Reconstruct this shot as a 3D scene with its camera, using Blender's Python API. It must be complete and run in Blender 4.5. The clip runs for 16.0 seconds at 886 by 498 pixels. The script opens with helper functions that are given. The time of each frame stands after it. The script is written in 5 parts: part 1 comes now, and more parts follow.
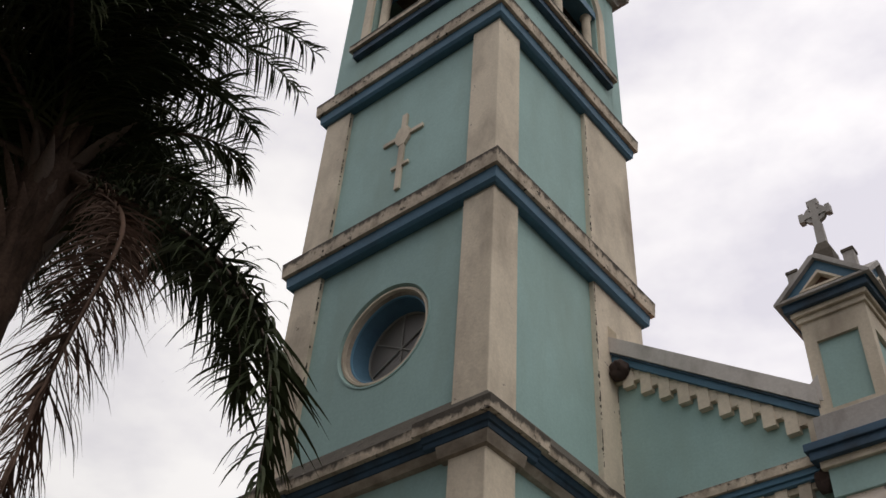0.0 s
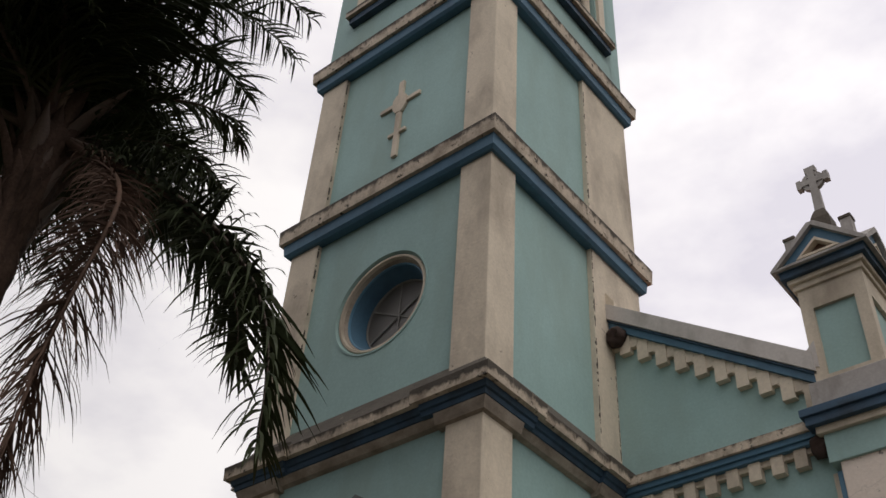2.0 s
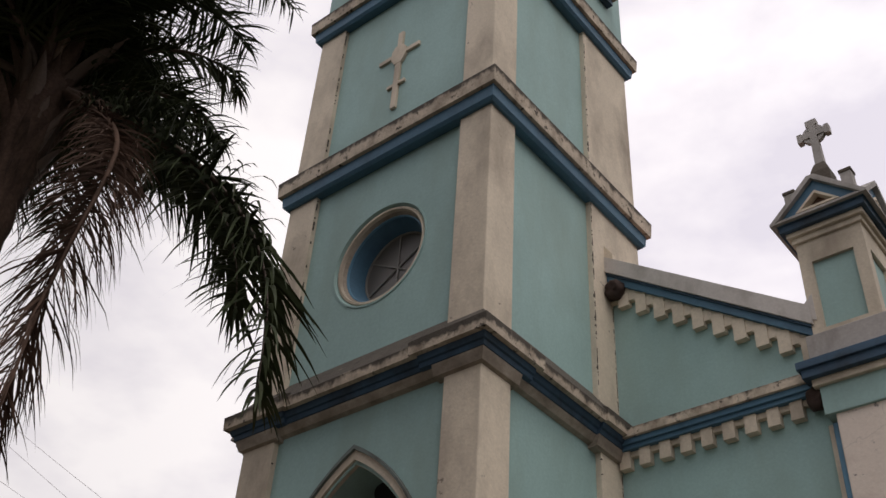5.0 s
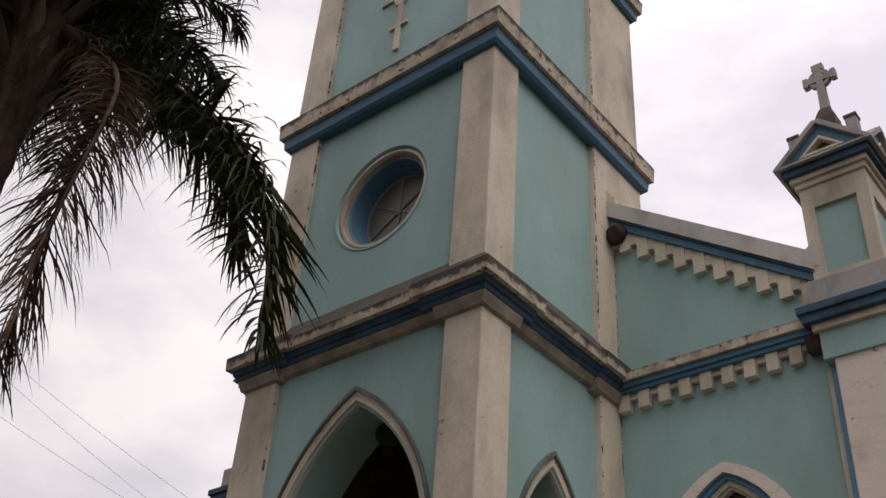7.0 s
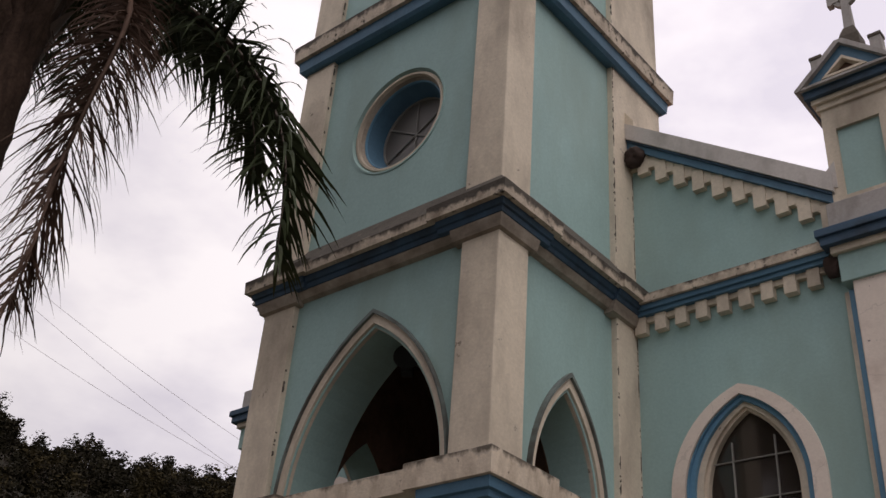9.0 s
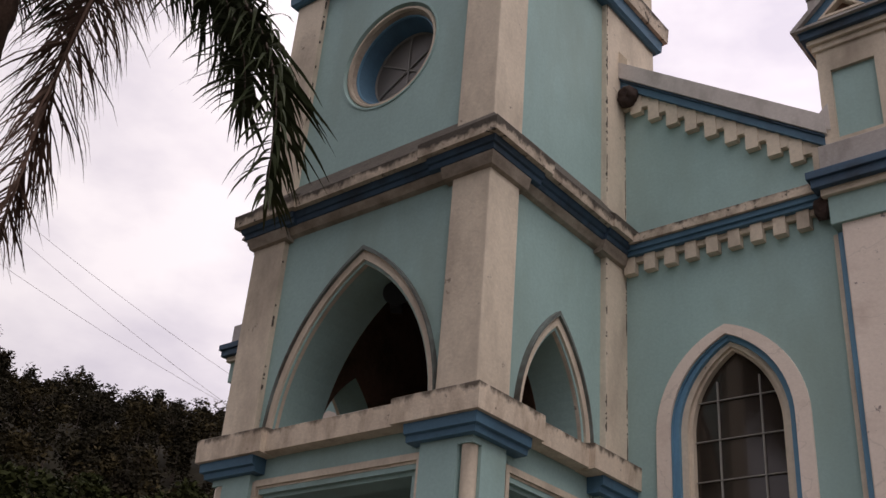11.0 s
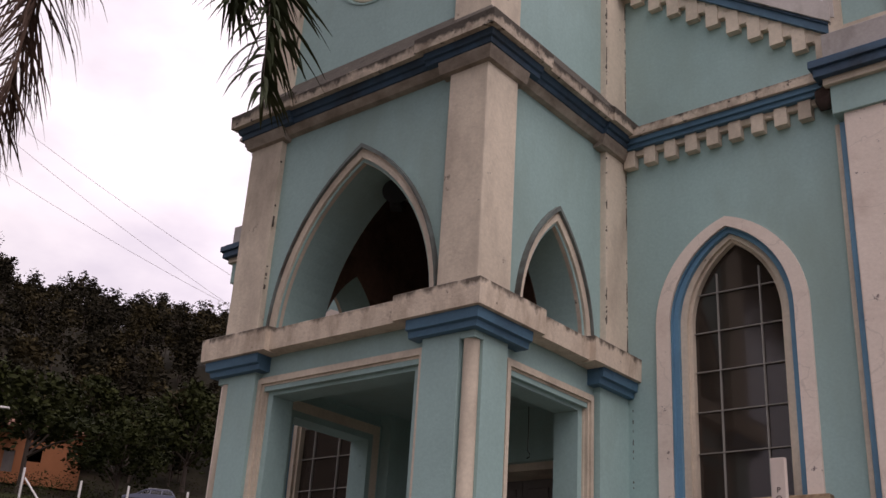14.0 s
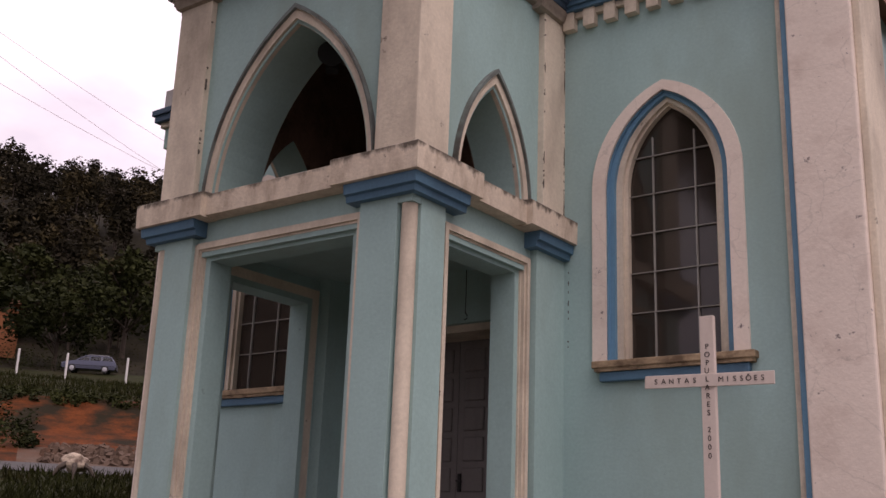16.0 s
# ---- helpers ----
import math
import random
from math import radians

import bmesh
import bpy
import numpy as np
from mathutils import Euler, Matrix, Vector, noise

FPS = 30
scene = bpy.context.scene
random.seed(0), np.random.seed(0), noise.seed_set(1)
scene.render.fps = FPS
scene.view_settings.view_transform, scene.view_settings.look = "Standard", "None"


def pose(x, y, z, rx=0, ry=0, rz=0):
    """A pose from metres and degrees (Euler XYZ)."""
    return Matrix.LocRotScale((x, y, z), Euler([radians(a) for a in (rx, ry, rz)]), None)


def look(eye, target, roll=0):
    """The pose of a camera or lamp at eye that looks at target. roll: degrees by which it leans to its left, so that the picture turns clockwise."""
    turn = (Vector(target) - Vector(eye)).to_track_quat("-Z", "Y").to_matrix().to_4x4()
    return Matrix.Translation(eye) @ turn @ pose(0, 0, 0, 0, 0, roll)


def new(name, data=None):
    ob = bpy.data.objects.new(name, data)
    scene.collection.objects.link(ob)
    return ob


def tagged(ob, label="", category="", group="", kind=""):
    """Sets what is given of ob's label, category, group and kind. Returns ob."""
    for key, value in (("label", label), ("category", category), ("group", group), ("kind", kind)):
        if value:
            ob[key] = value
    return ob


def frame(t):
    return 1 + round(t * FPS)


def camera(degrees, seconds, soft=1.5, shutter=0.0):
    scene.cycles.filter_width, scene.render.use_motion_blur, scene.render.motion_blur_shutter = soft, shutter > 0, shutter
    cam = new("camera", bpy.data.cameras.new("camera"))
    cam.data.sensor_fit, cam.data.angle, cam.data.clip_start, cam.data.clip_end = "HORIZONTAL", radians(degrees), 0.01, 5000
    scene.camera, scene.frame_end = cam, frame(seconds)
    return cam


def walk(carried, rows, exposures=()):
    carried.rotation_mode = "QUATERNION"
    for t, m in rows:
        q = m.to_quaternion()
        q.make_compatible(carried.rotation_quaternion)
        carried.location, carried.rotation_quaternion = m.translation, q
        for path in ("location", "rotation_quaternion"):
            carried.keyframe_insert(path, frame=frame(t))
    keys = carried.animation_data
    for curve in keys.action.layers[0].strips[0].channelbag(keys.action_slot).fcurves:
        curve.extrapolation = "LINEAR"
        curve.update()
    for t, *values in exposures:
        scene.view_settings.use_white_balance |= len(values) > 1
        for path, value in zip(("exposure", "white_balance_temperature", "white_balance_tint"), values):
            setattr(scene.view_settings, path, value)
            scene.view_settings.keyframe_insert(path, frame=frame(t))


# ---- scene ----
from mathutils.geometry import tessellate_polygon

# camera: seconds, place, pitch, roll, yaw; the church's tower stands with its front right corner at the origin
cam = camera(45.74, 16.0)
PATH = [
    (0.0, 6.404, -8.053, 0.326, 43.02, -3.21, 39.16),
    (0.5, 6.402, -8.049, 0.323, 42.30, -3.28, 39.02),
    (1.0, 6.399, -8.046, 0.321, 41.89, -3.17, 39.31),
    (1.5, 6.396, -8.042, 0.318, 41.70, -3.17, 39.13),
    (2.0, 6.394, -8.038, 0.316, 41.32, -3.07, 39.10),
    (2.5, 6.391, -8.034, 0.313, 40.91, -3.06, 39.13),
    (3.0, 6.389, -8.031, 0.311, 40.68, -3.08, 39.18),
    (3.5, 6.386, -8.027, 0.308, 40.36, -3.14, 39.04),
    (4.0, 6.383, -8.023, 0.306, 39.72, -3.16, 38.93),
    (6.5, 6.370, -8.005, 0.293, 36.99, -3.48, 38.84),
    (7.0, 6.367, -8.001, 0.291, 35.83, -3.56, 38.77),
    (7.5, 6.365, -7.997, 0.288, 35.09, -3.38, 39.04),
    (8.0, 6.362, -7.993, 0.286, 34.39, -3.74, 39.31),
    (8.5, 6.360, -7.990, 0.283, 33.31, -3.87, 39.55),
    (9.0, 6.357, -7.986, 0.281, 31.68, -3.93, 39.64),
    (11.5, 6.344, -7.967, 0.268, 27.99, -4.31, 38.73),
    (12.0, 6.341, -7.963, 0.265, 27.49, -4.26, 38.88),
    (12.5, 6.338, -7.960, 0.263, 26.86, -4.28, 39.20),
    (13.0, 6.336, -7.956, 0.260, 25.95, -4.00, 38.95),
    (13.5, 6.333, -7.952, 0.258, 24.39, -3.56, 39.46),
    (14.0, 6.331, -7.948, 0.255, 22.88, -3.46, 39.21),
    (14.5, 6.328, -7.945, 0.253, 21.27, -3.80, 39.91),
    (15.0, 6.325, -7.941, 0.250, 18.11, -3.10, 39.44),
    (15.5, 6.323, -7.937, 0.248, 16.04, -2.96, 38.45),
    (16.0, 6.320, -7.933, 0.245, 15.71, -2.09, 36.11),
]
EXPOSURES = [(0.0, -0.26, 6750, 7), (4.0, -0.22, 6780, 10), (7.0, -0.2, 6780, 12), (9.0, -0.2, 6780, 14), (12.5, -0.05, 6810, 20), (14.5, 0.16, 6810, 23), (15.5, 0.32, 6870, 25), (16.0, 0.21, 6970, 28)]
walk(cam, [(t, pose(x, y, z, 90 + pitch, roll, yaw)) for t, x, y, z, pitch, roll, yaw in PATH], EXPOSURES)

# ---- world: a bright overcast sky over a low, veiled sun ----
SUN_ELEVATION, SUN_AZIMUTH = radians(56), radians(108)
world = bpy.data.worlds.new("overcast_sky")
scene.world = world
world.use_nodes = True
wn, wl = world.node_tree.nodes, world.node_tree.links
wn.clear()
w_out = wn.new("ShaderNodeOutputWorld")
w_bg = wn.new("ShaderNodeBackground")
w_sky = wn.new("ShaderNodeTexSky")
w_sky.sky_type, w_sky.sun_disc = "NISHITA", False
w_sky.sun_elevation, w_sky.sun_rotation = SUN_ELEVATION, SUN_AZIMUTH
w_tc = wn.new("ShaderNodeTexCoord")
w_map = wn.new("ShaderNodeMapping")
w_map.inputs["Scale"].default_value = (1.6, 1.6, 3.2)
w_noise = wn.new("ShaderNodeTexNoise")
w_noise.inputs["Scale"].default_value = 2.2
w_noise.inputs["Detail"].default_value = 6
w_noise.inputs["Roughness"].default_value = 0.55
w_ramp = wn.new("ShaderNodeValToRGB")
w_ramp.color_ramp.elements[0].position, w_ramp.color_ramp.elements[0].color = 0.36, (6.9, 6.65, 7.6, 1)
w_ramp.color_ramp.elements[1].position, w_ramp.color_ramp.elements[1].color = 0.66, (10.4, 10.1, 10.4, 1)
# sky gain: brightest to the north, behind the church; the unseen south is turned down
w_dot = wn.new("ShaderNodeVectorMath")
w_dot.operation = "DOT_PRODUCT"
w_dot.inputs[1].default_value = (0.15, 0.75, 0.645)
w_glow = wn.new("ShaderNodeValToRGB")
w_glow.color_ramp.elements[0].position, w_glow.color_ramp.elements[0].color = 0.0, (0.40, 0.40, 0.40, 1)
w_glow.color_ramp.elements[1].position, w_glow.color_ramp.elements[1].color = 1.0, (1.28, 1.28, 1.28, 1)
w_step = w_glow.color_ramp.elements.new(0.45)
w_step.color = (0.90, 0.90, 0.90, 1)
# an overcast sky is also brighter overhead than near the horizon
w_sep = wn.new("ShaderNodeSeparateXYZ")
w_zen = wn.new("ShaderNodeMapRange")
w_zen.inputs["To Min"].default_value, w_zen.inputs["To Max"].default_value = 0.50, 1.28
w_max = wn.new("ShaderNodeMath")
w_max.operation = "MAXIMUM"
w_mul = wn.new("ShaderNodeMixRGB")
w_mul.blend_type = "MULTIPLY"
w_mul.inputs["Fac"].default_value = 1.0
wl.new(w_tc.outputs["Generated"], w_dot.inputs[0])
wl.new(w_dot.outputs["Value"], w_glow.inputs["Fac"])
wl.new(w_tc.outputs["Generated"], w_sep.inputs["Vector"])
wl.new(w_sep.outputs["Z"], w_zen.inputs["Value"])
wl.new(w_glow.outputs["Color"], w_max.inputs[0])
wl.new(w_zen.outputs["Result"], w_max.inputs[1])
wl.new(w_ramp.outputs["Color"], w_mul.inputs["Color1"])
wl.new(w_max.outputs["Value"], w_mul.inputs["Color2"])
w_mix = wn.new("ShaderNodeMixRGB")
w_mix.inputs["Fac"].default_value = 0.93
wl.new(w_tc.outputs["Generated"], w_map.inputs["Vector"])
wl.new(w_map.outputs["Vector"], w_noise.inputs["Vector"])
wl.new(w_noise.outputs["Fac"], w_ramp.inputs["Fac"])
wl.new(w_sky.outputs["Color"], w_mix.inputs["Color1"])
wl.new(w_mul.outputs["Color"], w_mix.inputs["Color2"])
wl.new(w_mix.outputs["Color"], w_bg.inputs["Color"])
w_bg.inputs["Strength"].default_value = 0.115
wl.new(w_bg.outputs["Background"], w_out.inputs["Surface"])

sun = new("sun", bpy.data.lights.new("sun", "SUN"))
sun.data.energy, sun.data.angle, sun.data.color = 0.95, radians(40), (1.0, 0.95, 0.88)
sun.matrix_world = look((math.sin(SUN_AZIMUTH) * 40, math.cos(SUN_AZIMUTH) * 40, 40 * math.tan(SUN_ELEVATION)), (0, 0, 0))


# ---- materials ----
def material(name, colour, rough=0.8, vary=0.12, grain=9.0, stain=None, stain_scale=1.2, stain_at=(0.55, 0.75), streak=1.0,
             bump=0.15, bump_scale=60.0, metal=0.0, random=0.0, shine=0.5, spot=None, spot_at=(0.66, 0.72), spot_scale=3.0, mould=None, crack=0.0):
    """A weathered surface: broad mottling, fine grain, stains (stretched downwards by streak), chips and relief, in metres."""
    m = bpy.data.materials.new(name)
    m.use_nodes = True
    n, l = m.node_tree.nodes, m.node_tree.links
    b = n["Principled BSDF"]
    b.inputs["Roughness"].default_value, b.inputs["Metallic"].default_value = rough, metal
    b.inputs["Specular IOR Level"].default_value = shine
    tc = n.new("ShaderNodeNewGeometry")

    def noise_node(scale, detail=5.0, stretch=1.0, offset=0.0):
        mp = n.new("ShaderNodeMapping")
        mp.inputs["Scale"].default_value = (1, 1, 1 / stretch)
        mp.inputs["Location"].default_value = (offset, offset * 0.7, offset * 1.3)
        t = n.new("ShaderNodeTexNoise")
        t.inputs["Scale"].default_value, t.inputs["Detail"].default_value = scale, detail
        t.inputs["Roughness"].default_value = 0.62
        l.new(tc.outputs["Position"], mp.inputs["Vector"])
        l.new(mp.outputs["Vector"], t.inputs["Vector"])
        return t.outputs["Fac"]

    def ramp(fac, a, b_, ca, cb):
        r = n.new("ShaderNodeValToRGB")
        r.color_ramp.elements[0].position, r.color_ramp.elements[0].color = a, (*ca, 1)
        r.color_ramp.elements[1].position, r.color_ramp.elements[1].color = b_, (*cb, 1)
        l.new(fac, r.inputs["Fac"])
        return r.outputs["Color"]

    def mix(fac, a, c, mode="MIX"):
        x = n.new("ShaderNodeMixRGB")
        x.blend_type = mode
        for key, v in (("Fac", fac), ("Color1", a), ("Color2", c)):
            if isinstance(v, (int, float)):
                x.inputs[key].default_value = v
            elif isinstance(v, tuple):
                x.inputs[key].default_value = (*v, 1)
            else:
                l.new(v, x.inputs[key])
        return x.outputs["Color"]

    lo, hi = tuple(c * (1 - vary) for c in colour), tuple(min(1, c * (1 + vary)) for c in colour)
    col = ramp(noise_node(0.9, 6.0, 1.6), 0.3, 0.7, lo, hi)
    fine = ramp(noise_node(grain * 3, 4.0, 1.0, 3.1), 0.3, 0.7, (1 - vary * 0.8,) * 3, (1 + vary * 0.5,) * 3)
    col = mix(1.0, col, fine, "MULTIPLY")
    if stain:
        f = ramp(noise_node(stain_scale, 8.0, streak, 7.7), stain_at[0], stain_at[1], (0, 0, 0), (1, 1, 1))
        col = mix(f, col, stain)
    if spot:
        f = ramp(noise_node(spot_scale, 10.0, 1.0, 13.3), spot_at[0], spot_at[1], (0, 0, 0), (1, 1, 1))
        col = mix(f, col, spot)
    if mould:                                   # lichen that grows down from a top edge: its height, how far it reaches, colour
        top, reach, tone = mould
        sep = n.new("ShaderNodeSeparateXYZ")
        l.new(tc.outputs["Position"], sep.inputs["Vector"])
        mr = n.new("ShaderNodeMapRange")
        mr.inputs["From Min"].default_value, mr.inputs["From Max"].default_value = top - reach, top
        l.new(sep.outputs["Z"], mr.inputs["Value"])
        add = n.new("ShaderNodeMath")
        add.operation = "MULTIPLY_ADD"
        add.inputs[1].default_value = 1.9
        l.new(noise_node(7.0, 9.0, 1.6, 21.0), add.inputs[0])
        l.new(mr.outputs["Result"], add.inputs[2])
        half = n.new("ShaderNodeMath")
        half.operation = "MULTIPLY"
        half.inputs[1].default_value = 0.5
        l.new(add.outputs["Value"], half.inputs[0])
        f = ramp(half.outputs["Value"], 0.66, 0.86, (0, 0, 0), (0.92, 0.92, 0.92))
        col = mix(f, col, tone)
    if crack:
        vo = n.new("ShaderNodeTexVoronoi")
        vo.feature = "DISTANCE_TO_EDGE"
        vo.inputs["Scale"].default_value = crack
        wob = n.new("ShaderNodeMixRGB")
        wob.inputs["Fac"].default_value = 0.25
        nz = n.new("ShaderNodeTexNoise")
        nz.inputs["Scale"].default_value, nz.inputs["Detail"].default_value = 3.0, 6.0
        l.new(tc.outputs["Position"], nz.inputs["Vector"])
        l.new(tc.outputs["Position"], wob.inputs["Color1"])
        l.new(nz.outputs["Color"], wob.inputs["Color2"])
        l.new(wob.outputs["Color"], vo.inputs["Vector"])
        f = ramp(vo.outputs["Distance"], 0.0, 0.008, (0.26, 0.26, 0.26), (0, 0, 0))
        col = mix(f, col, tuple(c * 0.35 for c in colour))
    if random:
        info = n.new("ShaderNodeObjectInfo")
        col = mix(1.0, col, ramp(info.outputs["Random"], 0.0, 1.0, (1 - random,) * 3, (1 + random,) * 3), "MULTIPLY")
    l.new(col, b.inputs["Base Color"])
    if bump:
        bp = n.new("ShaderNodeBump")
        bp.inputs["Strength"].default_value, bp.inputs["Distance"].default_value = bump, 0.02
        h = mix(0.5, noise_node(bump_scale, 4.0, 1.0, 1.7), noise_node(4.0, 5.0, 1.0, 5.5))
        l.new(h, bp.inputs["Height"])
        l.new(bp.outputs["Normal"], b.inputs["Normal"])
    return m


TEAL = material("teal_plaster", (0.312, 0.463, 0.445), 0.75, 0.09, 8, (0.25, 0.345, 0.305), 0.7, (0.47, 0.76), 2.6, 0.22, 34,
                spot=(0.17, 0.22, 0.20), spot_at=(0.70, 0.78), spot_scale=4)
CREAM = material("cream_plaster", (0.675, 0.585, 0.465), 0.85, 0.12, 8, (0.36, 0.30, 0.235), 1.25, (0.45, 0.72), 2.0, 0.45, 20,
                 spot=(0.15, 0.12, 0.10), spot_at=(0.67, 0.73), spot_scale=5.5)


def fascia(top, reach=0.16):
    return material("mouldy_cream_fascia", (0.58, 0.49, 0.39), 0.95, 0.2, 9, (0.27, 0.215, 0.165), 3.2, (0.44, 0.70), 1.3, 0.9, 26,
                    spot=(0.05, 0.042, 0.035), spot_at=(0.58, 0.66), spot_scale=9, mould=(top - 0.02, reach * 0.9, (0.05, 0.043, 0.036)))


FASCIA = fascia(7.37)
LEDGE = material("streaked_cream_ledge", (0.66, 0.56, 0.445), 0.9, 0.12, 9, (0.36, 0.275, 0.20), 4.0, (0.46, 0.74), 2.6, 0.6, 26,
                 spot=(0.06, 0.05, 0.042), spot_at=(0.66, 0.72), spot_scale=7, mould=(4.20, 0.17, (0.085, 0.068, 0.052)))
BLUE = material("blue_paint", (0.07, 0.165, 0.25), 0.6, 0.12, 8, (0.045, 0.10, 0.16), 1.5, (0.5, 0.75), 2.0, 0.12)
LIGHTBLUE = material("light_blue_paint", (0.115, 0.27, 0.40), 0.6, 0.1, 8, (0.08, 0.17, 0.25), 1.5, (0.5, 0.75), 2.0, 0.12)
# the darkest of the three blues, mottled towards black
DARKBLUE = material("dark_blue_paint", (0.04, 0.085, 0.14), 0.7, 0.15, 8, (0.02, 0.03, 0.04), 2.0, (0.45, 0.7), 1.5, 0.2)
# teal darkened for the shadow line at the hood as well as its grime
HOOD = material("shaded_grimy_teal_hood", (0.15, 0.18, 0.17), 0.85, 0.15, 8, (0.07, 0.06, 0.05), 2.5, (0.42, 0.66), 1.0, 0.3, 30)
# unseen ground near the viewpoint, toned for the light it bounces onto the church
NEARGROUND = material("unseen_near_ground", (0.10, 0.088, 0.07), 0.95, 0.25, 6, (0.045, 0.05, 0.025), 0.6, (0.5, 0.7), 1.0, 0.8, 12)
COPING = material("pale_cement_coping", (0.54, 0.50, 0.47), 0.9, 0.1, 8, (0.32, 0.29, 0.26), 2.2, (0.52, 0.76), 2.0, 0.3, 30)
CEMENT = material("grey_cement", (0.40, 0.37, 0.35), 0.9, 0.12, 8, (0.22, 0.20, 0.18), 2.2, (0.5, 0.72), 2.0, 0.3, 30)
PEEL = material("peeling_cream_plaster", (0.76, 0.655, 0.57), 0.85, 0.06, 8, (0.60, 0.49, 0.42), 1.6, (0.52, 0.74), 0.8, 0.4, 22,
                spot=(0.20, 0.16, 0.15), spot_at=(0.655, 0.70), spot_scale=9, crack=1.5)
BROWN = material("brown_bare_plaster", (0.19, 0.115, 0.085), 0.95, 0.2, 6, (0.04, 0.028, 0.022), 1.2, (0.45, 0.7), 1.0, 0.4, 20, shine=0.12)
DOORWOOD = material("grey_brown_door_paint", (0.17, 0.15, 0.14), 0.6, 0.1, 10, (0.10, 0.085, 0.075), 3, (0.5, 0.75), 5.0, 0.15)
IRON = material("dark_iron", (0.03, 0.028, 0.027), 0.45, 0.2, 20, metal=0.8)
BARPAINT = material("white_glazing_bar_paint", (0.30, 0.285, 0.26), 0.6, 0.08, 12)
MUD = material("reddish_mud", (0.05, 0.03, 0.024), 0.95, 0.3, 14, (0.04, 0.025, 0.02), 7, (0.4, 0.65), 1.0, 0.9, 18)
TILE = material("clay_roof_tile", (0.22, 0.10, 0.06), 0.85, 0.2, 8)
CROSSWOOD = material("pale_painted_wood", (0.60, 0.51, 0.45), 0.65, 0.06, 10, (0.42, 0.34, 0.29), 2.0, (0.55, 0.8), 6.0, 0.1)
LETTER = material("dark_lettering", (0.03, 0.02, 0.018), 0.6, 0.05, 10, bump=0)
GRASS = material("rough_grass", (0.019, 0.022, 0.005), 0.95, 0.35, 3, (0.024, 0.017, 0.006), 0.35, (0.5, 0.7), 1.0, 0.8, 9, shine=0.12)
ASPHALT = material("worn_asphalt", (0.05, 0.047, 0.046), 0.9, 0.15, 8)
EARTH = material("red_earth", (0.115, 0.031, 0.007), 0.95, 0.4, 3, (0.016, 0.012, 0.005), 0.5, (0.40, 0.58), 0.6, 0.8, 8, shine=0.12)
DARKFLOOR = material("unseen_dark_floor", (0.085, 0.045, 0.035), 0.6, 0.15, 8)
RUBBLE = material("pale_rubble", (0.115, 0.078, 0.058), 0.95, 0.3, 5, (0.10, 0.05, 0.03), 0.8, (0.5, 0.7), 1.0, 1.0, 6, shine=0.12)
POST = material("white_post_paint", (0.72, 0.70, 0.68), 0.7, 0.06, 8)
BARK = material("fibrous_palm_bark", (0.085, 0.055, 0.042), 0.95, 0.35, 9, (0.02, 0.014, 0.011), 3.5, (0.45, 0.68), 5.0, 1.0, 30, shine=0.12)
BOOT = material("pale_palm_sheath", (0.085, 0.056, 0.041), 0.75, 0.2, 9, (0.04, 0.026, 0.018), 4.0, (0.5, 0.7), 5.0, 0.5, 40)
PALEBOOT = material("pale_woody_sheath", (0.17, 0.12, 0.085), 0.75, 0.2, 9, (0.07, 0.045, 0.032), 4.0, (0.5, 0.7), 5.0, 0.5, 40)
FROND = material("palm_leaflet", (0.034, 0.044, 0.020), 0.6, 0.3, 6, (0.055, 0.052, 0.022), 1.4, (0.5, 0.75), 1.0, 0, shine=0.12)
DEADFROND = material("dry_brown_palm_leaflet", (0.085, 0.052, 0.038), 0.8, 0.3, 6, (0.045, 0.028, 0.02), 2.0, (0.45, 0.7), 1.0, 0, shine=0.12)
LEAF = material("tree_leaf", (0.030, 0.035, 0.009), 0.8, 0.35, 1.0, (0.012, 0.016, 0.005), 0.35, (0.45, 0.65), 1.0, 0, shine=0.12)
OLIVE = material("olive_foliage", (0.054, 0.042, 0.019), 0.9, 0.4, 0.8, (0.013, 0.012, 0.006), 0.16, (0.45, 0.65), 1.0, 0, shine=0.12)
DARKLEAF = material("pine_needles", (0.022, 0.019, 0.0105), 0.9, 0.4, 0.6, (0.020, 0.014, 0.008), 0.12, (0.5, 0.7), 1.0, 0, shine=0.12)
TRUNK = material("tree_bark", (0.07, 0.052, 0.04), 0.9, 0.25, 8)
ORANGE = material("orange_wall_paint", (0.34, 0.125, 0.05), 0.8, 0.08, 3)
CARPAINT = material("silver_blue_car_paint", (0.11, 0.12, 0.17), 0.3, 0.03, 4, bump=0, metal=0.5)
RUBBER = material("black_rubber", (0.02, 0.02, 0.02), 0.8, 0.1, 10)
STEEL = material("steel", (0.45, 0.45, 0.46), 0.35, 0.05, 8, metal=0.9, bump=0)
WIRE = material("dark_cable", (0.40, 0.37, 0.39), 0.6, 0.05, 8, bump=0)
STRAW = material("bleached_stump_wood", (0.45, 0.36, 0.27), 0.9, 0.2, 8, (0.12, 0.08, 0.06), 3, (0.45, 0.6), 1.0, 0.6, 12)


def glass(name, tint, rough):
    m = bpy.data.materials.new(name)
    m.use_nodes = True
    b = m.node_tree.nodes["Principled BSDF"]
    b.inputs["Base Color"].default_value = (*tint, 1)
    b.inputs["Transmission Weight"].default_value, b.inputs["Roughness"].default_value = 1.0, rough
    b.inputs["IOR"].default_value = 1.5
    return m


